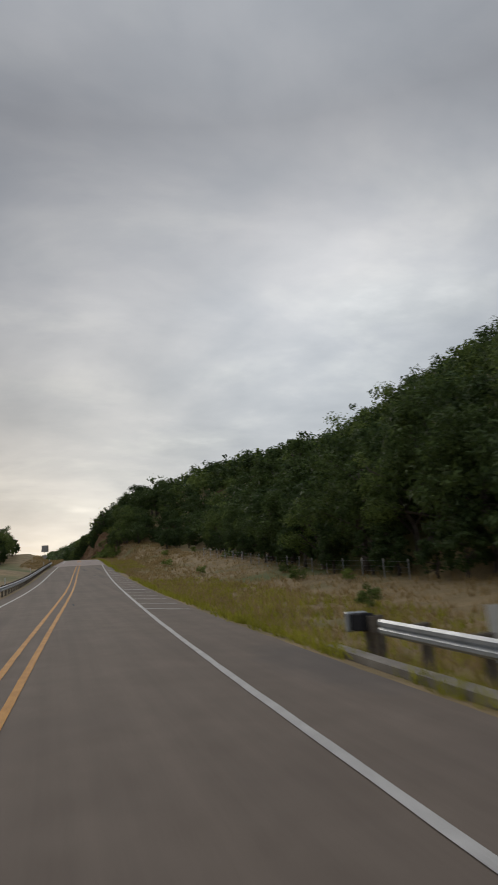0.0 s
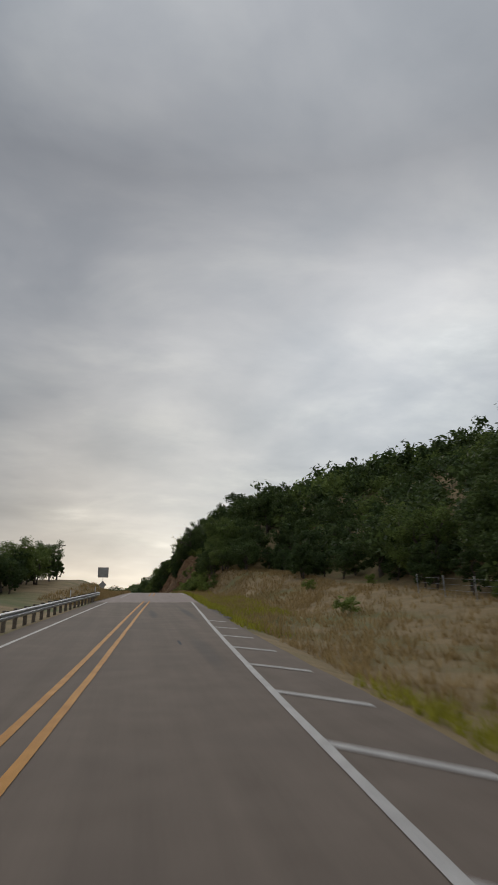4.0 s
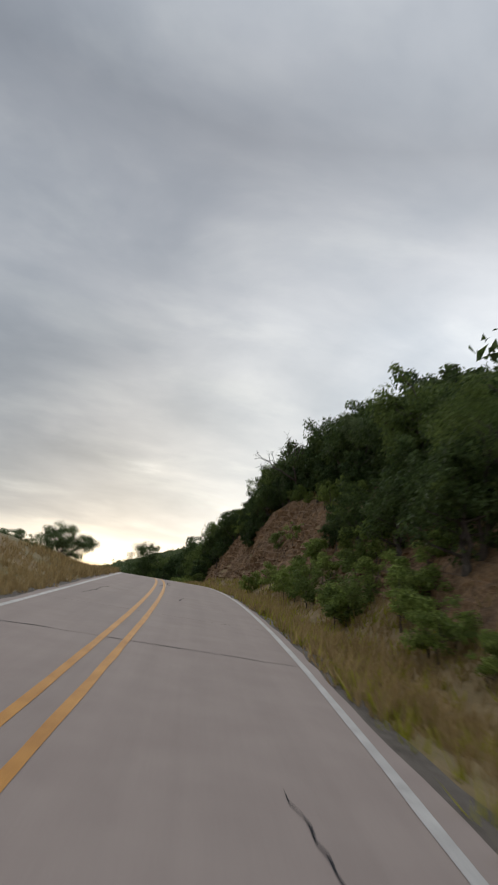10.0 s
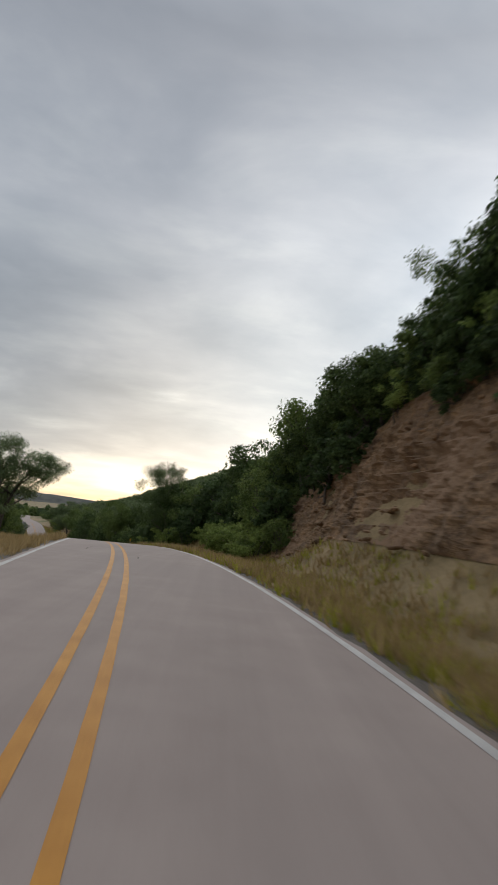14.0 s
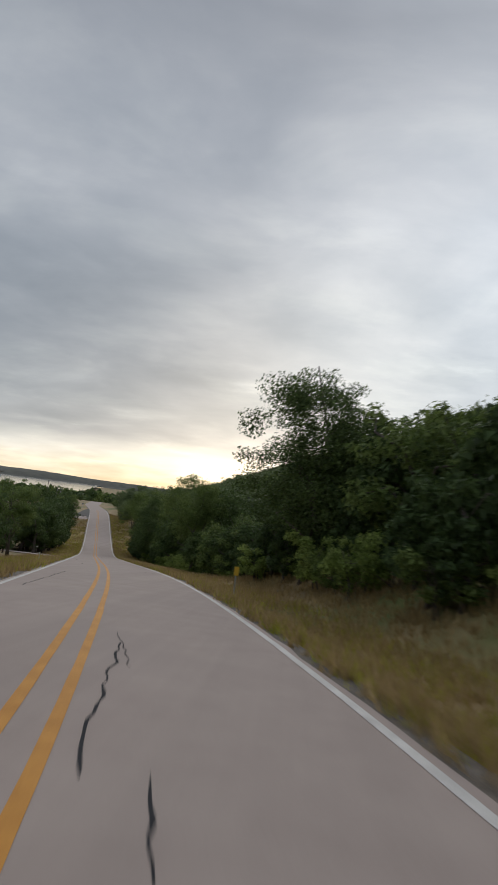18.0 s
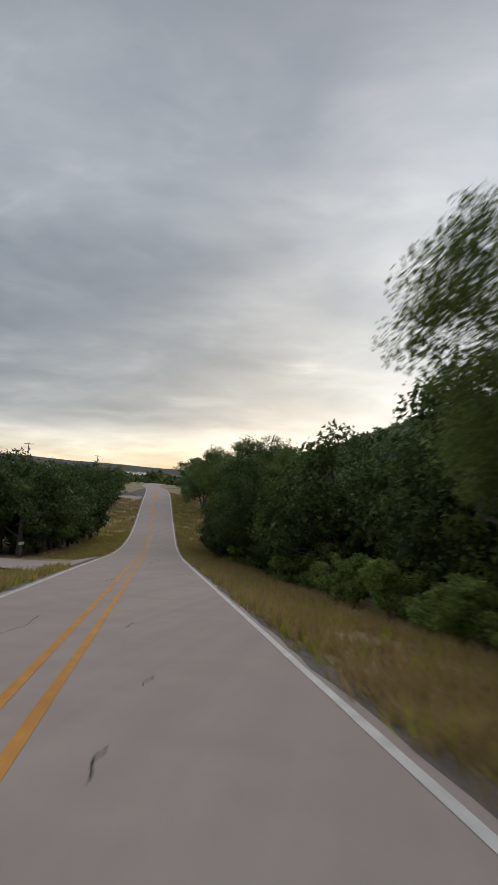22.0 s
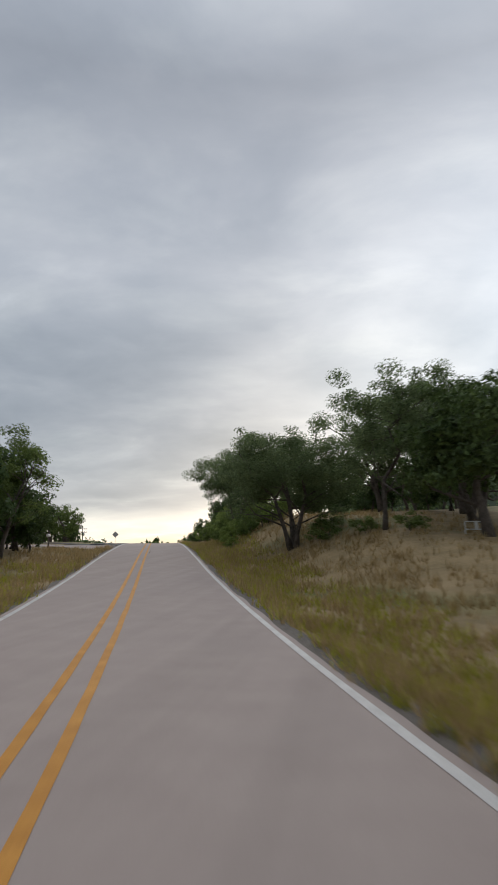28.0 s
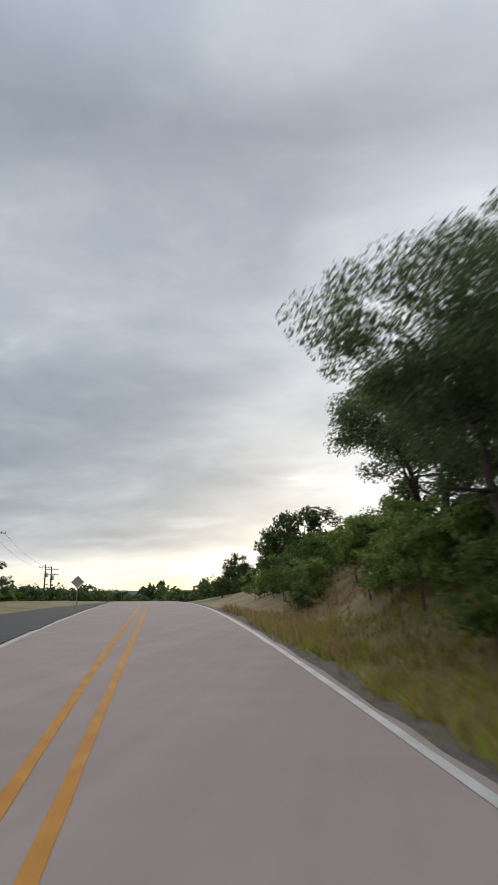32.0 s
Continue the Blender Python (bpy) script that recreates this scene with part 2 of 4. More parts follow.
_tz = np.concatenate([[_z[0] - 30.0, _z[0] - 2.0], _z, [_z[-1] - 0.6, _z[-1] - 8, _z[-1] - 20, _z[-1] - 24]])


def heading(y):
    return np.interp(y, _ts, _th)


def spot(y, d):
    """Where a point lies that is y metres along the road and d metres to the side of the right-hand edge line."""
    d = np.asarray(d, float)
    a = heading(y) / (1 + (d / 150.0) ** 2)
    return np.interp(y, _ts, _tx) + d * np.cos(a), np.interp(y, _ts, _ty) + d * np.sin(a)


def turned(y):
    return Matrix.Rotation(float(heading(y)), 4, "Z")


def zw(y):
    return np.interp(y, _ts, _tz)


def smooth(t):
    t = np.clip(t, 0, 1)
    return t * t * (3 - 2 * t)


YK = [-60, 58, 98, 113, 127, 138, 151, 167, 187, 207, 217, 231, 276, 296, 348, 374, 405, 435, 450, 480, 506, 566]
R_EDGE = [2.65, 1.65, 0.5, 0.4, 0.34, 0.3, 0.25, 0.22] + [0.2] * 14
R_DITCH = [0.5, 0.5, 0.4, 0.3, 0.3, 0.25, 0.2, 0.2, 0.2, 0.2, 0.3, 0.5, 0.5, 0.3, 0.4, 0.4, 0.4, 0.4, 0.25, 0.2, 0.2, 0.2]
# the grassy bank: where it begins, how wide and how high it is
R_TOE = [9, 8, 6, 5, 4.5, 3.5, 2.8, 2.8, 2.8, 2.8, 3, 4, 4.5, 3, 3, 3, 4, 3.6, 3, 3, 3, 4]
R_WIDE = [12, 12, 9, 9, 7, 4, 3, 3, 3, 3, 6, 6, 6, 5, 6, 6, 12, 8, 7, 6, 8, 10]
R_BANK = [0.6, 0.8, 1.5, 2.2, 3.0, 2.9, 2.3, 2.2, 2.2, 2.2, 2.2, 2.0, 1.8, -0.6, -0.6, -0.3, 0.8, 3.0, 3.3, 3.2, 2.0, 1.0]
# the rock cut above it
R_CUT = [0, 0, 0, 0, 0, 0.4, 2.6, 5.0, 7.3, 5.8, 3.4, 0.3, 0, 0, 0, 0, 0, 0, 0, 0, 0, 0]
# the hill behind
R_HILL = [20, 20, 20, 18, 16, 13.5, 8.2, 8.2, 8.2, 8.2, 9, 12, 13, 12, 14, 20, 25, 22, 14, 12, 14, 9]
R_SLOPE = [0.9, 0.9, 0.8, 0.72, 0.68, 0.65, 0.65, 0.65, 0.65, 0.5, 0.4, 0.3, 0.3, 0.35, 0.35, 0.3, 0.06, 0.06, 0.06, 0.05, 0.06, 0.06]
R_TOP = [80, 80, 75, 62, 48, 38, 32, 30, 28, 22, 14, 12, 12, 14, 14, 12, 5, 5, 4, 4, 4, 4]
L_EDGE = [7.7, 7.7, 7.7, 7.4, 7.0, 6.85, 6.8, 6.75] + [6.7] * 14
L_DITCH = [0.5, 0.5, 0.5, 0.4, 0.2, 0.15, 0.1, 0.1, 0.1, 0.2, 0.3, 0.5, 0.6, 0.6, 0.4, 0.4, 0.3, 0.2, 0.15, 0.1, 0.1, 0.1]
L_BANK = [0.4, 0.4, 0.7, 0.9, 1.3, 1.8, 2.1, 1.8, 1.0, 0.5, 0.4, 0.3, 0.0, 0.0, 0.0, 0.2, 0.5, 0.5, 0.3, 0.2, 0.2, 0.2]


def par(y, table):
    return np.interp(y, YK, table)


def rough_ground(y, d):
    return (np.sin(y * 0.31 + d * 0.17) + np.sin(d * 0.43 - y * 0.13 + 1.3) + np.sin(y * 0.071 + d * 0.093 + 0.7)) / 3


def rise(y, d):
    """Height of the ground over the road surface, d metres to the side of the right-hand edge line."""
    y, d = np.asarray(y, float), np.asarray(d, float)
    u = d - par(y, R_EDGE)
    r = -par(y, R_DITCH) * smooth(u / 2.0) + par(y, R_BANK) * smooth((d - par(y, R_TOE)) / par(y, R_WIDE))
    r = r + par(y, R_CUT) * smooth((d - 4.9) / 3.4)
    top = par(y, R_TOP)
    r = r + top * (1 - np.exp(-par(y, R_SLOPE) * np.maximum(0, d - par(y, R_HILL)) / top))
    r = np.where(d > 150, r * np.clip(1 - (d - 150) / 500, 0, 1) - 0.01 * (d - 150), r)
    v = -d - par(y, L_EDGE)
    l = -par(y, L_DITCH) * smooth(v / 2.5) + par(y, L_BANK) * smooth((v - 2.2) / 6.0)
    l = l - 6.0 * smooth((v - 40) / 200) - 12.0 * smooth((v - 240) / 900)
    out = np.where(u > 0, r, np.where(v > 0, l, 0.0))
    far = np.clip(np.maximum(u, v) / 6.0, 0, 1)
    return out - 0.045 * (np.maximum(u, v) < 0.0) - 0.02 + 0.18 * far * rough_ground(y, d)


def gz(y, d):
    return zw(y) + rise(y, d)


def at(y, d, up=0.0):
    x, v = spot(y, d)
    return Vector((float(x), float(v), float(gz(y, d)) + up))


def on_road(y, d, up=0.0):
    x, v = spot(y, d)
    return (float(x), float(v), float(zw(y)) + up)


# ---------------------------------------------------------------- mesh helpers
def mesh_of(name, verts, faces, mat, flat=True):
    me = bpy.data.meshes.new(name)
    me.from_pydata([tuple(v) for v in verts], [], faces)
    if not isinstance(mat, (list, tuple)):
        mat = [mat]
    for m in mat:
        me.materials.append(m)
    if not flat:
        me.polygons.foreach_set("use_smooth", [True] * len(me.polygons))
    me.update()
    return me


def part(name, me, parent, label=""):
    ob = new(name, me)
    ob.parent = parent
    return tagged(ob, label=label)


def thing(name, label, category, group="", where=None):
    e = new(name)
    e.empty_display_size = 0.3
    if where is not None:
        e.matrix_basis = where
    return tagged(e, label, category, group)


def box_data(sx, sy, sz, cx=0, cy=0, cz=0, bevel=0.0):
    bm = bmesh.new()
    bmesh.ops.create_cube(bm, size=1, matrix=Matrix.Translation((cx, cy, cz)) @ Matrix.Diagonal((sx, sy, sz, 1)))
    if bevel:
        bmesh.ops.bevel(bm, geom=bm.edges[:], offset=bevel, segments=1, affect="EDGES")
    return bm


def tube_bm(points, radii, sides=7, bm=None):
    """A tapered tube along points."""
    bm = bm or bmesh.new()
    rings = []
    for i, p in enumerate(points):
        p = Vector(p)
        a = Vector(points[max(0, i - 1)])
        b = Vector(points[min(len(points) - 1, i + 1)])
        q = (b - a).to_track_quat("Z", "Y")
        rings.append([bm.verts.new(p + q @ Vector((math.cos(k * math.tau / sides) * radii[i], math.sin(k * math.tau / sides) * radii[i], 0))) for k in range(sides)])
    for r0, r1 in zip(rings, rings[1:]):
        for k in range(sides):
            bm.faces.new((r0[k], r0[(k + 1) % sides], r1[(k + 1) % sides], r1[k]))
    bm.faces.new(rings[-1])
    bm.faces.new(rings[0][::-1])
    return bm


def done(name, bm, mat, smooth_faces=False):
    me = bpy.data.meshes.new(name)
    bm.normal_update()
    bm.to_mesh(me)
    bm.free()
    me.materials.append(mat)
    if smooth_faces:
        me.polygons.foreach_set("use_smooth", [True] * len(me.polygons))
    return me


# ---------------------------------------------------------------- ground
_gy = np.concatenate([[-1500, -700, -300, -150, -90], np.arange(-60, 500, 1.5), np.arange(500, 700, 8), np.arange(720, 1500, 60), [1700, 2100, 2700, 3500, 4500, 5600]])
_du = np.concatenate([np.arange(0.01, 16, 0.8), np.arange(16, 40, 2.0), np.arange(40, 120, 5), [130, 150, 180, 230, 300, 420, 600, 900, 1400, 2200, 3500]])


def ground_sheet():
    verts = []
    for y in _gy:
        re, le = float(par(y, R_EDGE)), float(par(y, L_EDGE))
        d = np.concatenate([-(le + _du)[::-1], np.linspace(-le + 0.2, re - 0.2, 6), re + _du])
        z = gz(np.full_like(d, y), d)
        verts += list(zip(*spot(y, d), z))
    n = len(_du) * 2 + 6
    faces = [(i * n + j, i * n + j + 1, (i + 1) * n + j + 1, (i + 1) * n + j) for i in range(len(_gy) - 1) for j in range(n - 1)]
    return mesh_of("ground", verts, faces, GROUND, flat=False)


tagged(new("ground", ground_sheet()), "dry brown roadside grass with greener patches", "ground", kind="structure")


# ---------------------------------------------------------------- road
def ribbon(name, y0, y1, d0, d1, mat, up=0.0, step=1.0, thick=0.0, wob=0.0):
    """A strip of the road between two offsets, which may be functions of y."""
    ys = np.arange(y0, y1 + step * 0.5, step)
    f0 = d0 if callable(d0) else (lambda y: d0)
    f1 = d1 if callable(d1) else (lambda y: d1)
    verts, faces = [], []
    for y in ys:
        a, b = float(f0(y)), float(f1(y))
        if wob:
            a += wob * noise.noise((y * 0.7, 3.1, a)) + wob * noise.noise((y * 2.3, 1.1, a))
            b += wob * noise.noise((y * 0.7, 7.7, b)) + wob * noise.noise((y * 2.3, 9.1, b))
        verts += [on_road(y, a, up), on_road(y, b, up)]
    for i in range(len(ys) - 1):
        faces.append((2 * i, 2 * i + 1, 2 * i + 3, 2 * i + 2))
    if thick:
        n = len(verts)
        verts += [(v[0], v[1], v[2] - thick) for v in verts[:n]]
        for i in range(len(ys) - 1):
            faces.append((2 * i, 2 * i + 2, n + 2 * i + 2, n + 2 * i))
            faces.append((2 * i + 1, n + 2 * i + 1, n + 2 * i + 3, 2 * i + 3))
    return mesh_of(name, verts, faces, mat)


SEAM = 100.0
right_edge = lambda y: par(y, R_EDGE)
left_edge = lambda y: -par(y, L_EDGE)
tagged(new("road", ribbon("road", -60, SEAM, left_edge, right_edge, ASPHALT, 0.0, 1.0, 0.25, 0.03)),
       "smooth brown-grey asphalt road with wheel tracks", "road", kind="structure")
tagged(new("road_chipseal", ribbon("road_chipseal", SEAM, 640, left_edge, right_edge, CHIPSEAL, 0.004, 1.0, 0.25, 0.08)),
       "pale worn chipseal road surface", "road", kind="structure")
# the paint is worn away just past the seam
for nm, c, y0, y1 in (("edge_line_right", 0.0, -60, 100), ("edge_line_right_far", 0.0, 122, 500), ("edge_line_left", -6.75, -60, 100), ("edge_line_left_far", -6.5, 112, 500)):
    tagged(new(nm, ribbon(nm, y0, y1, c - 0.07, c + 0.07, WHITE_PAINT, 0.010, 1.0, 0, 0.012)),
           "worn white edge line painted on the road", "road marking", kind="structure")
for nm, c, y0, y1 in (("centre_line_right", -3.45, -60, 102), ("centre_line_left", -3.915, -60, 102), ("centre_line_right_far", -3.45, 117, 500), ("centre_line_left_far", -3.915, 117, 500)):
    tagged(new(nm, ribbon(nm, y0, y1, c - 0.07, c + 0.07, YELLOW_PAINT, 0.010, 1.0, 0, 0.010)),
           "solid yellow centre line painted on the road", "road marking", kind="structure")


def seam_fringe():
    """The ragged edge where the old chipseal laps over the asphalt."""
    verts, faces = [], []
    ds = np.arange(-6.9, 0.45, 0.06)
    for i, d in enumerate(ds):
        jag = 0.45 + 0.5 * noise.noise((d * 0.8, 0.4, 0.0)) + 0.3 * noise.noise((d * 3.1, 2.0, 0.0)) + 0.16 * noise.noise((d * 9.0, 5.0, 0.0))
        verts += [on_road(SEAM - max(0.03, jag), d, 0.003), on_road(SEAM + 0.1, d, 0.0065)]
        if i:
            faces.append((2 * i - 2, 2 * i, 2 * i + 1, 2 * i - 1))
    return mesh_of("road_seam", verts, faces, CHIPSEAL)


tagged(new("road_seam", seam_fringe()), "ragged edge of old chipseal lapping over asphalt", "road", kind="structure")


def wheel_stains(m, places):
    """Long blue-black stains in the wheel tracks."""
    t = m.node_tree
    bs = t.nodes["Principled BSDF"]
    col = bs.inputs["Base Color"].links[0].from_socket
    geo = t.nodes.new("ShaderNodeNewGeometry")
    se = t.nodes.new("ShaderNodeSeparateXYZ")
    t.links.new(geo.outputs["Position"], se.inputs[0])
    nz = node(t, "ShaderNodeTexNoise", Scale=1.6, Detail=5.0, Roughness=0.6)
    t.links.new(geo.outputs["Position"], nz.inputs["Vector"])
    for (y, d, half, long, k) in places:
        px, py = (float(v) for v in spot(y, d))
        u = math_node(t, "DIVIDE", math_node(t, "SUBTRACT", se.outputs["X"], px), half)
        v = math_node(t, "DIVIDE", math_node(t, "SUBTRACT", se.outputs["Y"], py), long)
        r = math_node(t, "ADD", math_node(t, "MULTIPLY", u, u), math_node(t, "MULTIPLY", v, v))
        r = math_node(t, "ADD", r, math_node(t, "MULTIPLY", math_node(t, "SUBTRACT", nz.outputs["Fac"], 0.5), 1.6))
        f = math_node(t, "MULTIPLY", math_node(t, "SUBTRACT", 1.0, r, True), k)
        col = mix_rgb(t, f, col, (0.075, 0.08, 0.088))
    t.links.new(col, bs.inputs["Base Color"])


def lane_streaks(m, strength):
    """Faint streaks worn along the lanes."""
    t = m.node_tree
    bs = t.nodes["Principled BSDF"]
    col = bs.inputs["Base Color"].links[0].from_socket
    geo = t.nodes.new("ShaderNodeNewGeometry")
    mp = t.nodes.new("ShaderNodeMapping")
    mp.inputs["Scale"].default_value = (1.5, 0.035, 0.0)
    t.links.new(geo.outputs["Position"], mp.inputs["Vector"])
    nz = node(t, "ShaderNodeTexNoise", Scale=1.0, Detail=4.0, Roughness=0.6)
    t.links.new(mp.outputs[0], nz.inputs["Vector"])
    lo, hi = 1 - strength, 1 + strength
    r = ramp(t, [(0.35, (lo, lo, lo)), (0.65, (hi, hi, hi))], nz.outputs["Fac"])
    t.links.new(mix_rgb(t, 1.0, col, r.outputs[0], "MULTIPLY"), bs.inputs["Base Color"])


lane_streaks(ASPHALT, 0.09)
lane_streaks(CHIPSEAL, 0.05)
wheel_stains(ASPHALT, [(85, -0.8, 0.28, 6.5, 0.6), (83.5, -2.68, 0.28, 4.5, 0.6), (66, -0.8, 0.3, 5.0, 0.3), (26.8, -3.05, 0.06, 1.1, 1.2), (68.2, -1.49, 0.055, 0.8, 1.6), (4, 1.9, 1.2, 3.5, 0.35)])


def hatch_bars():
    y = 20.85
    while y < 80:
        w = float(right_edge(y)) - 0.25
        if w > 0.25:
            v = [on_road(y + 0.15, 0.05, 0.012), on_road(y - 0.15, 0.05, 0.012), on_road(y - 1.1 * w - 0.15, w, 0.012), on_road(y - 1.1 * w + 0.15, w, 0.012)]
            tagged(new("hatch_bar", mesh_of("hatch_bar", v, [(0, 1, 2, 3)], WHITE_PAINT)), "white diagonal hatch bar painted on the shoulder",
                   "road marking", "hatch bars", "structure")
        y += 3.82


hatch_bars()


# ---------------------------------------------------------------- trees
def leaf_cards(rng, centres, radii, count, size, squash=0.75, droop=0.0, corners=4):
    """Small folded leaf sprays scattered through clumps; returns vertices and faces."""
    n = len(centres)
    vol = radii ** 2
    pick = rng.choice(n, count, p=vol / vol.sum())
    v = rng.normal(size=(count, 3))
    v /= np.linalg.norm(v, axis=1)[:, None]
    r = rng.random(count) ** 0.45
    p = centres[pick] + v * (radii[pick] * r)[:, None] * np.array([1, 1, squash])
    p[:, 2] -= droop * rng.random(count)
    face = v * 0.9 + rng.normal(size=(count, 3)) * 0.55 + np.array([0, 0, 0.35])
    face /= np.linalg.norm(face, axis=1)[:, None]
    a = np.cross(face, rng.normal(size=(count, 3)))
    a /= np.linalg.norm(a, axis=1)[:, None]
    b = np.cross(face, a)
    s = size * (0.55 + 0.9 * rng.random(count))[:, None]
    if corners == 3:
        q = np.stack([p - a * s, p + b * s * 0.95, p + a * s], 1).reshape(-1, 3)
    else:
        q = np.stack([p - a * s, p + b * s * 0.45, p + a * s, p - b * s * 0.45], 1).reshape(-1, 3)
    f = np.arange(count * corners).reshape(-1, corners)
    return q, f


def fast_mesh(name, q, f, mat):
    me = bpy.data.meshes.new(name)
    me.vertices.add(len(q))
    me.vertices.foreach_set("co", np.asarray(q, np.float32).ravel())
    k = f.shape[1]
    me.loops.add(f.size)
    me.loops.foreach_set("vertex_index", f.astype(np.int32).ravel())
    me.polygons.add(len(f))
    me.polygons.foreach_set("loop_start", np.arange(0, f.size, k, dtype=np.int32))
    me.polygons.foreach_set("loop_total", np.full(len(f), k, np.int32))
    for m in (mat if isinstance(mat, (list, tuple)) else [mat]):
        me.materials.append(m)
    me.update(calc_edges=True)
    me.validate()
    return me


def tree_meshes(seed, height, spread, base, leaves, size, mat, trunks=1, limbs=7, density=26, lean=0.25, squash=0.7, radius=None, corners=3, clump=(0.10, 0.22)):
    """Trunk and crown of one tree: height and spread in metres, base: where the crown begins."""
    rng = np.random.default_rng(seed)
    bm = bmesh.new()
    tips = []
    r0 = radius or 0.035 * height
    for k in range(trunks):
        ang = rng.random() * math.tau
        off = 0.25 * (trunks > 1)
        foot = np.array([math.cos(ang) * off, math.sin(ang) * off, -0.3])
        topd = np.array([math.cos(ang), math.sin(ang), 0]) * lean * height * (0.4 + 0.6 * rng.random())
        pts = [foot]
        for i in range(1, 6):
            t = i / 5
            pts.append(foot + topd * t ** 1.4 + np.array([rng.normal() * 0.05 * height * t, rng.normal() * 0.05 * height * t, (height * 0.72 + 0.3) * t]))
        tube_bm(pts, [r0 * (1 - 0.8 * i / 5) * (1.35 if i == 0 else 1) for i in range(6)], 8, bm)
        for j in range(limbs):
            t = 0.28 + 0.7 * j / limbs
            i = min(4, int(t * 5))
            start = pts[i] + (pts[i + 1] - pts[i]) * (t * 5 - i)
            a = rng.random() * math.tau
            reach = spread * (0.45 + 0.45 * rng.random()) * (1.1 - 0.5 * t)
            end = start + np.array([math.cos(a) * reach, math.sin(a) * reach, height * (0.08 + 0.22 * rng.random())])
            mid = (start + end) / 2 + rng.normal(size=3) * 0.07 * height
            tube_bm([start, mid, end], [r0 * 0.42 * (1 - 0.5 * t), r0 * 0.25 * (1 - 0.4 * t), r0 * 0.07], 5, bm)
            tips += [end, (mid + end) / 2]
    tips = np.array(tips)
    extra = []
    while len(extra) < density:
        v = rng.normal(size=3)
        v /= np.linalg.norm(v)
        rr = rng.random() ** 0.4
        c = np.array([v[0] * spread * 0.85 * rr, v[1] * spread * 0.85 * rr, base + (height - base) * (0.5 + 0.46 * v[2] * rr)])
        extra.append(c)
    centres = np.concatenate([tips[tips[:, 2] > base * 0.8], np.array(extra)])
    radii = spread * (clump[0] + clump[1] * rng.random(len(centres)))
    q, f = leaf_cards(rng, centres, radii, leaves, size, squash, corners=corners)
    return done("trunk", bm, BARK, True), fast_mesh("crown", q, f, mat)


def tree(name, meshes, label, category, group=""):
    e = thing(name, label, category, group)
    part("trunk", meshes[0], e)
    part("crown", meshes[1], e)
    return e


class Kind:
    """One built tree, planted by copying."""

    def __init__(self, name, meshes, label, category="tree", group=""):
        self.name, self.meshes, self.args, self.first = name, meshes, (label, category, group), None

    def plant(self, y, d, scale=1.0, turn=None, tall=1.0, sink=0.0):
        m = Matrix.LocRotScale(at(y, d, -sink), Euler((0, 0, random.random() * math.tau if turn is None else radians(turn) + float(heading(y)))), Vector((scale, scale, scale * tall)))
        if self.first is None:
            self.first = tree(self.name, self.meshes, *self.args)
            self.first.matrix_basis = m
            return self.first
        c = copy_thing(self.first, Matrix())
        c.matrix_basis = m
        return c


def kinds(name, label, specs, category="tree", group=""):
    return [Kind(name, tree_meshes(*s[:-1], **s[-1]), label, category, group) for s in specs]


# seed, height, crown radius, crown base, leaves, leaf size, material
OAK = kinds("oak_tree", "dark green live oak with a broad rounded crown",
            [(11, 8.6, 5.2, 2.3, 44000, 0.075, LEAF_OAK, dict(trunks=3, limbs=7, density=90, clump=(0.08, 0.16), lean=0.35, radius=0.24)),
             (12, 8.0, 4.6, 2.4, 40000, 0.075, LEAF_OAK, dict(trunks=2, limbs=8, density=80, clump=(0.08, 0.16), lean=0.3, radius=0.22))], group="roadside oaks")
SPREAD = kinds("oak_tree", "old live oak with leaning stems and a low spreading crown",
               [(14, 8.7, 6.3, 2.9, 78000, 0.07, LEAF_OAK, dict(trunks=4, limbs=7, density=150, lean=0.42, radius=0.19, squash=0.6, clump=(0.07, 0.15))),
                (15, 9.2, 6.2, 3.0, 76000, 0.07, LEAF_OAK, dict(trunks=3, limbs=8, density=140, lean=0.34, radius=0.2, squash=0.65, clump=(0.07, 0.15)))], group="roadside oaks")
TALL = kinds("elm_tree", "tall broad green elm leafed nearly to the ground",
             [(51, 14.0, 5.2, 0.6, 46000, 0.09, LEAF_WOOD_SHADED, dict(trunks=1, limbs=10, density=130, lean=0.08, radius=0.3)),
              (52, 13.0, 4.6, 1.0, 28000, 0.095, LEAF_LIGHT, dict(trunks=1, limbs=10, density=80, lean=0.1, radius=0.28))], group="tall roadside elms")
AIRY = kinds("elm_tree", "thin-leaved elm with an airy see-through crown",
             [(61, 10.0, 3.8, 4.0, 19000, 0.078, LEAF_OAK, dict(trunks=1, limbs=14, density=52, lean=0.15, radius=0.16, clump=(0.10, 0.17))),
              (62, 9.0, 3.4, 3.0, 16000, 0.078, LEAF_LIGHT, dict(trunks=2, limbs=10, density=40, lean=0.2, radius=0.14, clump=(0.11, 0.18)))], group="thin-leaved elms")
HIGH = kinds("elm_tree", "green elm with a high dense crown over the verge",
             [(63, 12.5, 4.6, 4.4, 32000, 0.085, LEAF_LIGHT, dict(trunks=1, limbs=9, density=75, lean=0.1, radius=0.22))], group="tall roadside elms")
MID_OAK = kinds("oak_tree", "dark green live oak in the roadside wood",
                [(s, 6.5, 3.6, 0.9, 7600, 0.115, m, dict(trunks=t, limbs=7, density=40)) for s, t, m in ((71, 1, LEAF_WOOD_SHADED), (72, 2, LEAF_WOOD_SHADED), (73, 2, LEAF_LIGHT))], group="woodland oaks")
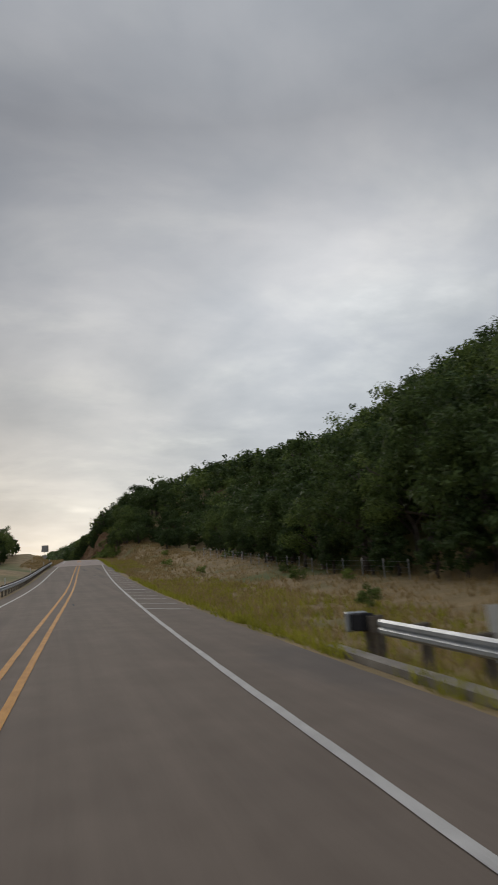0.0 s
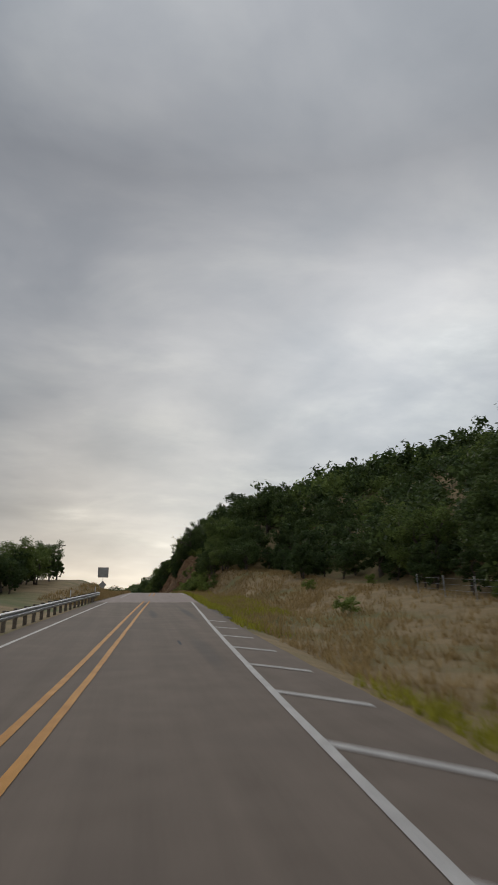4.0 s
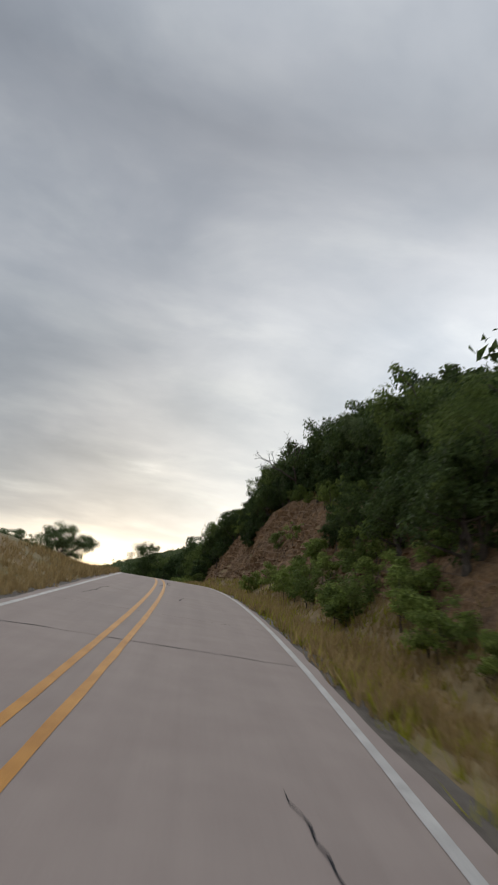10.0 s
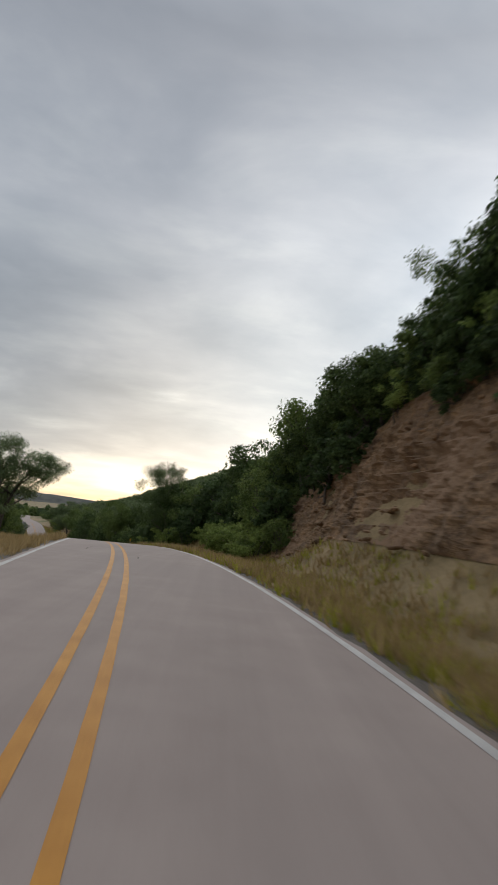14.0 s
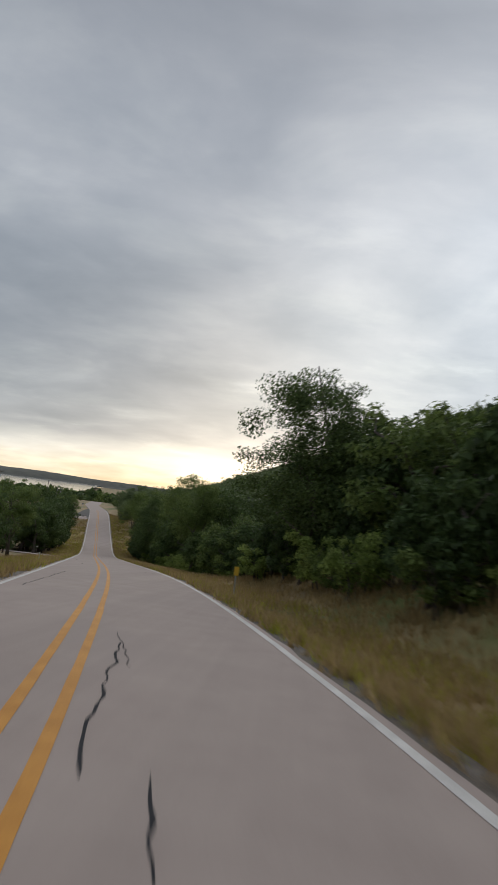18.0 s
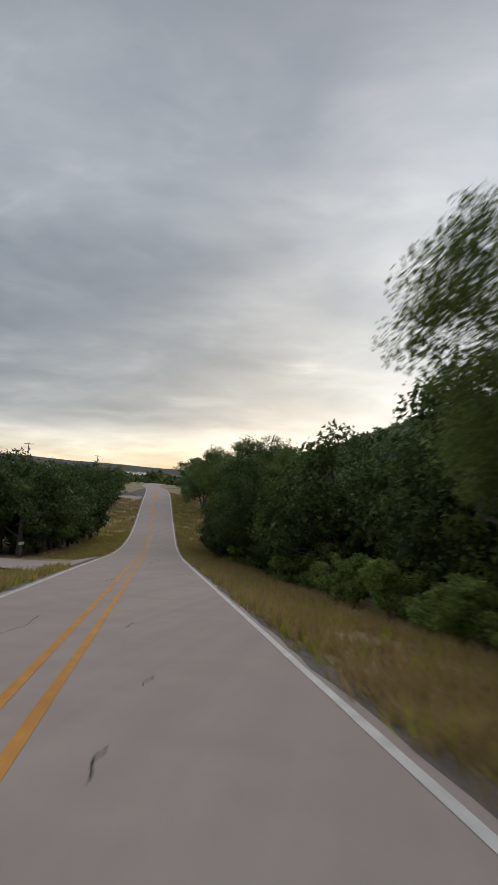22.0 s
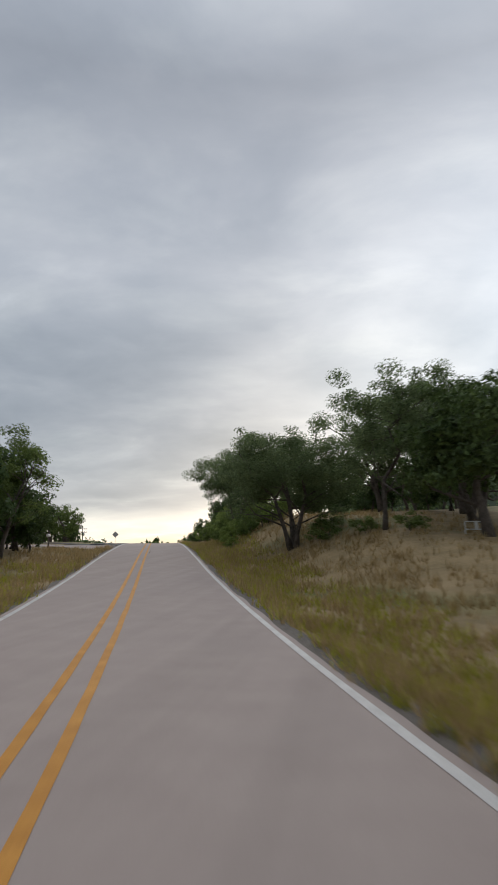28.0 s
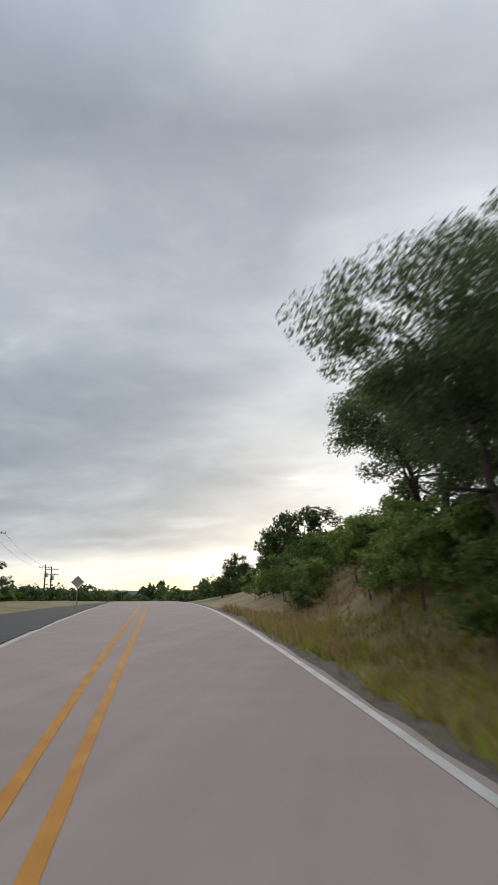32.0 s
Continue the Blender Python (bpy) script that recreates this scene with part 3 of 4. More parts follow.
CEDAR = kinds("cedar_tree", "dense dark cedar leafed down to the ground",
              [(s, 5.5, 2.3, 0.1, 3500, 0.148, LEAF_CEDAR, dict(trunks=1, limbs=8, density=38, lean=0.05)) for s in (21, 22)], group="woodland cedars")
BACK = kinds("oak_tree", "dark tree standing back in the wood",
             [(s, 6.5, 3.4, 0.6, 2800, 0.175, m, dict(trunks=1, limbs=5, density=24, corners=3)) for s, m in ((76, LEAF_WOOD_SHADED), (77, LEAF_CEDAR), (78, LEAF_WOOD_SHADED))], group="trees back in the wood")
BUSH = kinds("bush", "low leafy green roadside bush",
             [(s, 1.7, 1.2, 0.1, 2400, 0.065, m, dict(trunks=3, limbs=4, density=14, lean=0.3, radius=0.03)) for s, m in ((41, LEAF_BUSH), (42, LEAF_LIGHT), (43, LEAF_BUSH))], "bush", "roadside bushes")
MIX = MID_OAK + CEDAR


# side roads that stay free of trees
OPEN_WAYS = [(329, 349, -33, -7), (447, 472, -38, -7)]


def grove(kind_list, y0, y1, d0, d1, count, smin=0.7, smax=1.2, seed=1, sink=0.0):
    """Trees spread along a strip beside the road."""
    rng = random.Random(seed)
    for i in range(count):
        y = y0 + (y1 - y0) * (i + rng.random()) / count
        d = d0 + (d1 - d0) * rng.random()
        kind, size, turn, tall = rng.choice(kind_list), smin + (smax - smin) * rng.random(), rng.random() * 360, 0.9 + 0.3 * rng.random()
        if any(a < y < b and c < d < e for a, b, c, e in OPEN_WAYS):
            continue
        kind.plant(y, d, size, turn, tall, sink)


def woods(name, label, spots, seed, per=230, size=0.42, mats=None):
    """A wooded slope: hundreds of crowns of leaf sprays in one mesh."""
    rng = np.random.default_rng(seed)
    qs, fs, n = [], [], 0
    for (y, d, r, h) in spots:
        p = np.array(at(y, d))
        k = 8
        c = p + rng.normal(size=(k, 3)) * np.array([r * 0.42, r * 0.42, h * 0.2]) + np.array([0, 0, h * 0.5])
        q, f = leaf_cards(rng, c, r * (0.4 + 0.35 * rng.random(k)), per, size, 0.9, corners=3)
        qs.append(q)
        fs.append(f + n)
        n += len(q)
    me = fast_mesh(name, np.concatenate(qs), np.concatenate(fs), mats or [LEAF_CEDAR, LEAF_WOOD_SHADED, LEAF_LIGHT])
    pick = np.repeat(rng.choice(3, len(spots), p=[0.38, 0.36, 0.26]), per)
    me.polygons.foreach_set("material_index", pick.astype(np.int32))
    return tagged(new(name, me), label, "woods", kind="stuff")


def spots(y0, y1, front, depth, step, seed, h0=4.5, h1=7.0):
    rng = random.Random(seed)
    out = []
    y = y0
    while y < y1:
        d = front(y)
        while abs(d - front(y)) < abs(depth):
            out.append((y + rng.uniform(-0.5, 0.5) * step, d + rng.uniform(-0.4, 0.4) * step, rng.uniform(1.8, 3.2), rng.uniform(h0, h1)))
            d += math.copysign(step * rng.uniform(0.8, 1.3), depth)
        y += step * rng.uniform(0.8, 1.2)
    return out


def line_of(ys, ds):
    return lambda y: float(np.interp(y, ys, ds))


# wooded hill beside the bridge approach
woods("hill_woods", "dark wooded hillside of cedar and oak", [(y, d, r, h * (1 - 0.5 * float(smooth((y - 98) / 22)))) for (y, d, r, h) in spots(-10, 150, line_of([-10, 60, 100, 135, 150], [25, 25, 21, 19, 17]), 70, 4.4, 5, 5.0, 8.0)], 6, 330, 0.33)
grove(MIX, -2, 70, 19, 23, 20, 1.15, 1.55, 7)
grove(MIX, 66, 116, 19, 23, 15, 0.8, 1.1, 54)
grove(CEDAR, -2, 116, 17.8, 19.8, 24, 0.6, 0.9, 57)
grove(BACK, 8, 98, 23, 28, 19, 1.1, 1.5, 17)
# trees over the rock cut
grove(MIX, 113, 140, 14.0, 16.5, 13, 0.42, 0.6, 8)
grove(CEDAR, 113, 142, 12.4, 14.0, 10, 0.5, 0.75, 62)
grove(MIX, 136, 153, 8.5, 12.5, 10, 0.52, 0.75, 50)
grove(MIX, 151, 182, 8.3, 11, 15, 0.82, 1.08, 18)
grove(MIX, 182, 196, 8.6, 11, 6, 0.72, 0.95, 82)
grove(MIX, 195, 208, 8.8, 11.5, 6, 0.85, 1.1, 38)
grove(MIX, 211, 233, 9.0, 12.5, 10, 0.75, 0.95, 39)
AIRY[1].plant(205.5, 9.2, 0.75, 120)
# cedars and shrubs that crowd the rim and spill down the face
grove(CEDAR, 152, 196, 7.8, 9.0, 18, 0.4, 0.7, 78)
grove(CEDAR, 194, 216, 6.2, 8.2, 18, 0.38, 0.62, 79)
CEDAR[0].plant(196, 9.0, 1.05, 40, 1.3)
CEDAR[1].plant(200, 8.8, 0.95, 200, 1.25)
CEDAR[1].plant(190, 8.6, 0.95, 310, 1.2)
grove(CEDAR, 181, 195, 8.2, 9.6, 6, 0.85, 1.1, 80)
grove(BACK, 120, 150, 15, 22, 10, 0.65, 0.85, 19)
grove(BACK, 150, 221, 15, 22, 24, 0.9, 1.2, 74)
grove(MIX, 140, 166, 5.4, 7.4, 10, 0.45, 0.7, 40)
TALL[1].plant(227, 9.8, 0.55, 70)
AIRY[0].plant(163, 8.6, 0.62, 200)
AIRY[0].plant(170, 9.0, 0.6, 20)
AIRY[1].plant(148, 6.2, 0.66, 40)
AIRY[0].plant(191, 8.3, 0.55, 130)
woods("ridge_woods", "dark woods on the ridge over the rock cut", spots(150, 392, line_of([150, 215, 275, 350, 392], [22, 22, 20, 17, 20]), 60, 4.5, 25), 26, 170, 0.55)
# wood along the descent
TALL[0].plant(272, 7.4, 1.0, 20, 0.92)
TALL[0].plant(281, 9.5, 0.58, 130)
HIGH[0].plant(306.8, 6.0, 0.84, 190, 1.06)
grove(MIX, 226, 286, 9.5, 13, 26, 1.0, 1.4, 9)
grove(MIX, 286, 305, 6.8, 9.5, 11, 0.75, 1.0, 10)
grove(MIX, 305, 352, 10, 13, 22, 0.95, 1.35, 41)
grove(BUSH, 305, 350, 6.5, 9.5, 18, 0.7, 1.6, 42)
grove(BACK, 226, 353, 14, 21, 30, 1.0, 1.4, 20)
grove(CEDAR, 254, 306, 6.8, 8.6, 18, 0.55, 0.9, 63)
grove(CEDAR, 362, 379, 4.8, 7.2, 11, 0.7, 1.15, 64)
grove(MID_OAK[:2], 362, 384, 6.5, 9.5, 8, 1.0, 1.3, 65)
TALL[1].plant(392, 8.8, 0.55, 80)
grove(MIX, 321, 366, 9, 14, 10, 1.3, 1.7, 43)
grove(BUSH, 291, 376, 5.2, 8.0, 18, 0.5, 1.3, 21)
TALL[1].plant(377.5, 7.2, 1.15, 200)
MID_OAK[0].plant(371.5, 7.4, 1.5, 15)
HIGH[0].plant(384.5, 6.7, 1.22, 40)
TALL[1].plant(388.5, 7.6, 0.52, 100)
BUSH[0].plant(387.5, 6.6, 1.7, 60)
BUSH[2].plant(390.5, 7.4, 1.8, 160)
TALL[1].plant(391, 11.0, 0.95, 250)
TALL[0].plant(385, 13.0, 1.0, 120)
TALL[1].plant(397, 13.0, 1.1, 310)
grove(MIX, 350, 389, 8, 13, 12, 0.95, 1.35, 22)
grove(BUSH, 380, 392, 7.4, 8.8, 8, 1.0, 1.4, 44)
# left of the descent
grove(MIX, 88, 128, -24, -16, 9, 0.45, 0.68, 46)
AIRY[0].plant(175.5, -21.2, 0.95, 10)
grove(MIX, 351, 362, -15, -12, 6, 0.85, 1.1, 47)
grove(MIX, 362, 388, -14, -11.0, 9, 1.2, 1.5, 48)
OAK[0].plant(241, -13.0, 1.05, 60)
OAK[1].plant(237, -20.5, 0.8, 60)
AIRY[0].plant(173, -33.0, 0.8, 30)
grove(BACK, 116, 182, -40, -28, 8, 0.6, 0.9, 33)
grove(BACK, 207, 263, -30, -18, 12, 0.5, 0.8, 34)
grove(MIX, 263, 302, -18, -14, 13, 0.85, 1.15, 12)
grove(MIX, 302, 338, -20, -14.5, 12, 0.55, 0.78, 55)
grove(MIX, 345, 376, -17, -12.5, 12, 1.15, 1.45, 56)
AIRY[1].plant(312, -13.4, 1.0, 50)
grove(MIX, 98, 137, -22, -17.5, 13, 0.58, 0.8, 71)
grove(BACK, 100, 135, -32, -22, 10, 0.6, 0.8, 73)
grove(CEDAR, 103, 138, -19.5, -16.5, 9, 0.5, 0.66, 75)
grove(CEDAR, 338, 366, 6.4, 8.6, 13, 0.7, 1.05, 72)
grove(BACK, 271, 376, -28, -19, 22, 1.0, 1.4, 23)
grove(MIX, 382, 409, -22, -16.5, 6, 0.8, 1.1, 13)
grove(BACK, 415, 450, -18, -12.5, 12, 0.85, 1.1, 45)
MID_OAK[0].plant(439, -13.2, 0.95, 75)
grove(CEDAR, 434, 451, -15.5, -12.2, 7, 0.55, 0.9, 77)
AIRY[1].plant(431.5, -12.9, 1.0, 160)
MID_OAK[1].plant(446.5, -14.2, 0.72, 100)
MID_OAK[2].plant(475.5, -14.6, 0.78, 40)
MID_OAK[0].plant(479, -17, 0.8, 90)
grove(BACK, 481, 503, -21, -15.5, 7, 0.42, 0.6, 81)
grove(BACK, 472, 526, -28, -19, 9, 0.55, 0.8, 24)
woods("valley_woods", "dark woods covering the valley side", spots(215, 460, line_of([215, 460], [-32, -36]), -70, 6.5, 27, 4, 6), 28, 160, 0.55)
# oaks and bank on the climb
MID_OAK[2].plant(388, 6.9, 0.72, 30)
MID_OAK[2].plant(391, 7.6, 0.8, 200)
TALL[0].plant(355, 7.2, 0.98, 150)
TALL[1].plant(346, 9.0, 0.95, 40)
TALL[1].plant(353, 11.0, 0.95, 15)
TALL[0].plant(364, 11.0, 0.98, 95)
SPREAD[0].plant(433.2, 7.0, 1.0, 150)
AIRY[0].plant(427, 11.5, 1.08, 220, 1.06)
for y, d, k in ((430.5, 8.4, 1.0), (433.5, 9.2, 1.1), (427.5, 10.6, 0.9), (425, 12.6, 1.0)):
    BUSH[1].plant(y, d, k, 30 * y, 0.7)
MID_OAK[0].plant(422, 15.7, 1.5, 40)
MID_OAK[1].plant(426, 19.0, 1.45, 10)
OAK[1].plant(432, 20.5, 1.4, 80)
OAK[1].plant(441, 24.0, 1.4, 10)
OAK[0].plant(450, 20.0, 1.3, 140)
SPREAD[1].plant(460, 6.4, 1.02, 150)
AIRY[0].plant(451, 10.4, 0.8, 60)
MID_OAK[0].plant(517, 12.4, 1.05, 70)
MID_OAK[1].plant(528, 6.8, 0.42, 20)
OAK[0].plant(476, 11.0, 1.1, 250)
OAK[1].plant(468, 13.5, 1.05, 20)
grove(BACK, 458, 482, 17, 38, 14, 0.8, 1.1, 49)
grove(CEDAR, 449, 484, 14, 26, 15, 0.5, 0.75, 53)
TALL[0].plant(448, 26.0, 0.95, 160)
grove(BACK, 483, 546, 8, 15, 12, 0.6, 0.9, 14)
grove(BUSH, 446, 498, 3.9, 9.0, 50, 0.9, 1.6, 15)
grove(BUSH, 139, 172, 3.6, 6.2, 16, 0.7, 1.2, 16)
grove(BUSH, 167, 186, 7.2, 8.6, 9, 0.6, 1.1, 30)
grove(BUSH, 200, 214, 7.0, 8.6, 11, 0.9, 1.5, 66)
grove(MID_OAK[:2], 206, 224, 7.2, 9.0, 9, 0.55, 0.8, 67)
grove(MIX, 192, 211, 7.2, 8.2, 4, 0.6, 0.85, 58)
grove(MIX, 216, 230, 5.4, 8.6, 9, 0.6, 0.9, 59)
grove(BUSH, 215, 230, 3.8, 6.0, 12, 0.9, 1.5, 60)
grove(BUSH, 150, 182, 5.2, 7.6, 9, 0.6, 1.1, 51)
grove(BUSH, 150, 180, 3.4, 4.6, 9, 0.8, 1.2, 52)
grove(BUSH, 18, 124, 8, 18, 10, 0.5, 0.8, 31)
grove(BUSH, 224, 292, 6.6, 9.3, 34, 1.0, 1.6, 32)
woods("far_woods", "low woods along the far ridge", spots(520, 760, line_of([520, 760], [20, 12]), 70, 9, 35, 2, 3.6) + spots(530, 760, line_of([530, 760], [-45, -14]), -70, 9, 36, 2, 3.6), 37, 110, 0.6)
crest = spots(536, 720, line_of([536, 560, 720], [16, 10, 9]), 64, 6.0, 65, 2.6, 4.4) + spots(488, 720, line_of([488, 540, 720], [-34, -18, -11]), -50, 7.0, 66, 1.6, 3.0)
woods("crest_woods", "dark woods on the hill beyond the crest", [(y, d, 0.72 * r, h) for (y, d, r, h) in crest], 67, 160, 0.38)
far = [(y, d, 1.9 * r, 1.3 * h) for (y, d, r, h) in spots(700, 1300, lambda y: 6.0, 260, 15, 55, 4, 7) + spots(700, 1090, lambda y: -8.0, -260, 15, 56, 4, 7)]
woods("valley_floor_woods", "dark cover of trees down to the lake", far, 57, 60, 1.7)


# ---------------------------------------------------------------- lake, far shore and far hill
_ox, _oy = (float(v) for v in spot(560.0, 0.0))


def beyond(u, v, z):
    """A place v metres on past the last crest and u metres to the side of the road's line."""
    c, k = math.cos(BEYOND), math.sin(BEYOND)
    return (_ox + u * c - v * k, _oy + u * k + v * c, z)


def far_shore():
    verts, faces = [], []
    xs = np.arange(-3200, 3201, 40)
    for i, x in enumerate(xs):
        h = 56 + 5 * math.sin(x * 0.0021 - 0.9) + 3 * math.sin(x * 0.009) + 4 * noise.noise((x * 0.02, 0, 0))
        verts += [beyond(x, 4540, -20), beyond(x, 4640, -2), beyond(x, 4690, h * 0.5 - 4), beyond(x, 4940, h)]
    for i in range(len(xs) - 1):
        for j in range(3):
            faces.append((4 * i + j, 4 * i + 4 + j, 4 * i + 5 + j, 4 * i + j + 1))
    return mesh_of("far_shore", verts, faces, FAR_WOODS_HAZED, flat=False)


tagged(new("far_shore", far_shore()), "low wooded hills on the far shore, haze put into their colour", "hills", kind="structure")
tagged(new("lake_water", mesh_of("lake_water", [beyond(*p, -7) for p in ((-1500, 480), (-50, 480), (-110, 4640), (-2300, 4640))], [(0, 1, 2, 3)], WATER)),
       "pale lake reflecting the evening sky", "lake", kind="structure")

# the big wooded hill that the road skirts: bearing from the summit of the road, and height over it
HILL_AT = [-16, -13, -11.5, -9, -6.7, -4, -1.3, 3.6, 9.7, 12, 17, 24, 40]
HILL_UP = [-6, 2, 9, 22, 37, 55, 73, 108, 142, 165, 190, 205, 210]


def hill_point(bearing, dist):
    a = radians(bearing)
    top = np.interp(bearing, HILL_AT, HILL_UP)
    k = smooth((dist - 520.0) / 430.0) * (1 - 0.5 * smooth((dist - 950.0) / 600.0))
    z = -9.0 + (top + 9.0) * k + 2.5 * noise.noise((bearing * 0.9, dist * 0.01, 0.0)) * k
    return np.array((4.0 + dist * math.sin(a), 240.0 + dist * math.cos(a), float(z)))


def far_hill():
    bs, ds = np.arange(-15, 40.1, 0.5), np.arange(520, 1560, 40.0)
    verts = [tuple(hill_point(b, d) - np.array((0, 0, 3.0 * (d < 540)))) for b in bs for d in ds]
    n = len(ds)
    faces = [(i * n + j, i * n + j + 1, (i + 1) * n + j + 1, (i + 1) * n + j) for i in range(len(bs) - 1) for j in range(n - 1)]
    return mesh_of("far_hill", verts, faces, FAR_FLOOR_SHADED, flat=False)


tagged(new("far_hill", far_hill()), "big wooded hill rising beyond the valley", "hill", kind="structure")


def hill_woods_far(count, seed):
    rng = np.random.default_rng(seed)
    qs, n = [], 0
    for i in range(count):
        p = hill_point(rng.uniform(-13.5, 30), 560 + 420 * rng.random() ** 0.6)
        r = rng.uniform(3.5, 7.0) * (1.5 if i % 40 == 0 else 1.0)
        c = p + rng.normal(size=(5, 3)) * np.array([r * 0.5, r * 0.5, r * 0.22]) + np.array([0, 0, r * 0.45])
        q, f = leaf_cards(rng, c, r * (0.45 + 0.3 * rng.random(5)), 44, 1.5, 0.85, corners=3)
        qs.append(q)
    q = np.concatenate(qs)
    return tagged(new("far_hill_woods", fast_mesh("far_hill_woods", q, np.arange(len(q)).reshape(-1, 3), LEAF_OAK)), "dark cover of trees on the big hill", "woods", kind="stuff")


hill_woods_far(3600, 91)


# ---------------------------------------------------------------- grass
def grass(name, label, strips, mat, seed, height=0.45):
    """Tufts of blades in strips of (y0, y1, d0, d1, tufts per square metre)."""
    rng = np.random.default_rng(seed)
    ys, ds = [], []
    for (y0, y1, d0, d1, dens) in strips:
        n = int(abs((y1 - y0) * (d1 - d0)) * dens)
        yy = rng.uniform(y0, y1, n)
        edge = par(yy, R_EDGE) if d0 >= 0 else -par(yy, L_EDGE)
        dd = edge + np.sign(d1 - d0) * (0.25 * rng.random(n)) + (d0 - (0.4 if d0 >= 0 else -7.2)) + (d1 - d0) * rng.random(n) ** 1.3
        ys.append(yy)
        ds.append(dd)
    y, d = np.concatenate(ys), np.concatenate(ds)
    keep = (np.sin(y * 0.9 + d * 0.7) + np.sin(y * 0.37 - d * 1.1) + rng.normal(size=len(y)) * 0.8) > -1.0
    for a, b, c, e in OPEN_WAYS:
        keep &= ~((y > a + 2) & (y < b - 1) & (d > c) & (d < e + 0.2))
    y, d = y[keep], d[keep]
    base = np.stack([*spot(y, d), gz(y, d) - 0.03], 1)
    blades = 5
    n = len(y) * blades
    p = np.repeat(base, blades, 0) + np.concatenate([rng.normal(size=(n, 2)) * 0.10, np.zeros((n, 1))], 1)
    h = height * (0.4 + 0.9 * rng.random(n))
    a = rng.random(n) * math.tau
    lean = rng.normal(size=(n, 2)) * 0.35
    w = 0.018 + 0.02 * rng.random(n)
    side = np.stack([np.cos(a) * w, np.sin(a) * w, np.zeros(n)], 1)
    tip = p + np.stack([lean[:, 0] * h, lean[:, 1] * h, h], 1)
    q = np.stack([p - side, p + side, tip], 1).reshape(-1, 3)
    return tagged(new(name, fast_mesh(name, q, np.arange(n * 3).reshape(-1, 3), mat)), label, "grass", kind="stuff")


grass("dry_grass", "tall dry straw-coloured roadside grass", [(-10, 100, 1.2, 9, 5), (-10, 100, 9, 20, 2), (95, 150, 1.2, 14, 9), (138, 228, 0.5, 4.6, 14), (215, 305, 0.5, 9, 14), (300, 400, 0.5, 7.5, 13),
      (400, 480, 0.6, 10, 8), (400, 480, 10, 22, 2), (105, 470, -7.3, -13, 7)], GRASS_DRY, 81, 0.42)
grass("green_grass", "green roadside grass in patches", [(-10, 60, 0.6, 9.0, 8), (74, 90, 0.5, 2.5, 8), (89, 120, 0.5, 6, 24), (122, 228, 0.5, 4.6, 8), (215, 400, 0.5, 5, 7), (395, 470, 0.6, 6, 9), (265, 395, -7.3, -12, 6), (360, 430, -7.3, -12, 6)], GRASS_GREEN, 82, 0.34)


# ---------------------------------------------------------------- rock cut
def stone_data(seed, sx, sy, sz):
    rng = random.Random(seed)
    bm = bmesh.new()
    bmesh.ops.create_icosphere(bm, subdivisions=1, radius=0.6)
    for v in bm.verts:
        c = v.co
        k = max(abs(c.x), abs(c.y), abs(c.z))
        c *= 0.5 / k * 0.55 + 0.45
        c.x, c.y, c.z = c.x * sx * rng.uniform(0.8, 1.2), c.y * sy * rng.uniform(0.8, 1.2), c.z * sz * rng.uniform(0.8, 1.2)
    return done("rock", bm, ROCK)


def cut_z(y, t):
    """A point of the rock face: t runs from its foot to its top."""
    d = 4.7 + 3.4 * t
    return d, float(rise(y, d))


def rock_face():
    ys = np.arange(144, 219.5, 0.22)
    ts = np.linspace(0, 1.0, 80)
    verts = []
    for y in ys:
        for t in ts:
            d, z = cut_z(y, t)
            fade = min(1, float(par(y, R_CUT)) / 3.0) * (1 - abs(2 * t - 1) ** 6)
            warp = noise.noise((y * 0.13, z * 0.25, 7.0))
            bed = (z + 0.8 * noise.noise((y * 0.05, 0.3, 0.0)) + 0.45 * warp) * 1.7
            hard = float(smooth(noise.noise((y * 0.09, bed * 0.32, 3.0)) * 1.6 + 0.45 * t + 0.25))
            jut = 0.5 + 0.5 * noise.noise((y * 0.8, math.floor(bed) * 3.1, 2.0))
            step = (bed - math.floor(bed)) ** 1.6 * jut * 0.62 * hard
            rubble = (noise.noise((y * 0.22, z * 0.3, 2.0)) * 0.45 + noise.noise((y * 1.3, z * 1.7, 5.0)) * 0.2
                      + noise.noise((y * 3.4, z * 4.6, 9.0)) * 0.13 + noise.noise((y * 8.0, z * 9.0, 4.0)) * 0.06)
            verts.append(on_road(y, d - (0.15 + step + rubble) * fade, z + 0.03 + 0.06 * fade))
    n = len(ts)
    faces = [(i * n + j, (i + 1) * n + j, (i + 1) * n + j + 1, i * n + j + 1) for i in range(len(ys) - 1) for j in range(n - 1)]
    return mesh_of("rock_face", verts, faces, ROCK)


cut = tagged(new("rock_cut", rock_face()), "crumbling brown layered rock cut beside the road", "rock face", kind="structure")
STONES = [stone_data(90 + i, sx, sy, sz) for i, (sx, sy, sz) in enumerate(((0.5, 0.7, 0.26), (0.4, 0.9, 0.2), (0.35, 0.45, 0.3), (0.6, 1.2, 0.28), (0.3, 0.3, 0.22)))]
_r = random.Random(95)
for i in range(330):
    y = _r.uniform(146, 216)
    t = _r.random() ** 1.5
    d, z = cut_z(y, t)
    if float(par(y, R_CUT)) < 2.0:
        continue
    o = part("rock", STONES[_r.randrange(5)], cut)
    s = _r.uniform(0.2, 0.65) * (1.5 if i % 12 == 0 else 1.0)
    o.matrix_basis = Matrix.LocRotScale(Vector(on_road(y, d - 0.25, z)), Euler((_r.uniform(-0.25, 0.25), _r.uniform(-0.3, 0.3), _r.uniform(-0.6, 0.6))), Vector((s, s, s)))


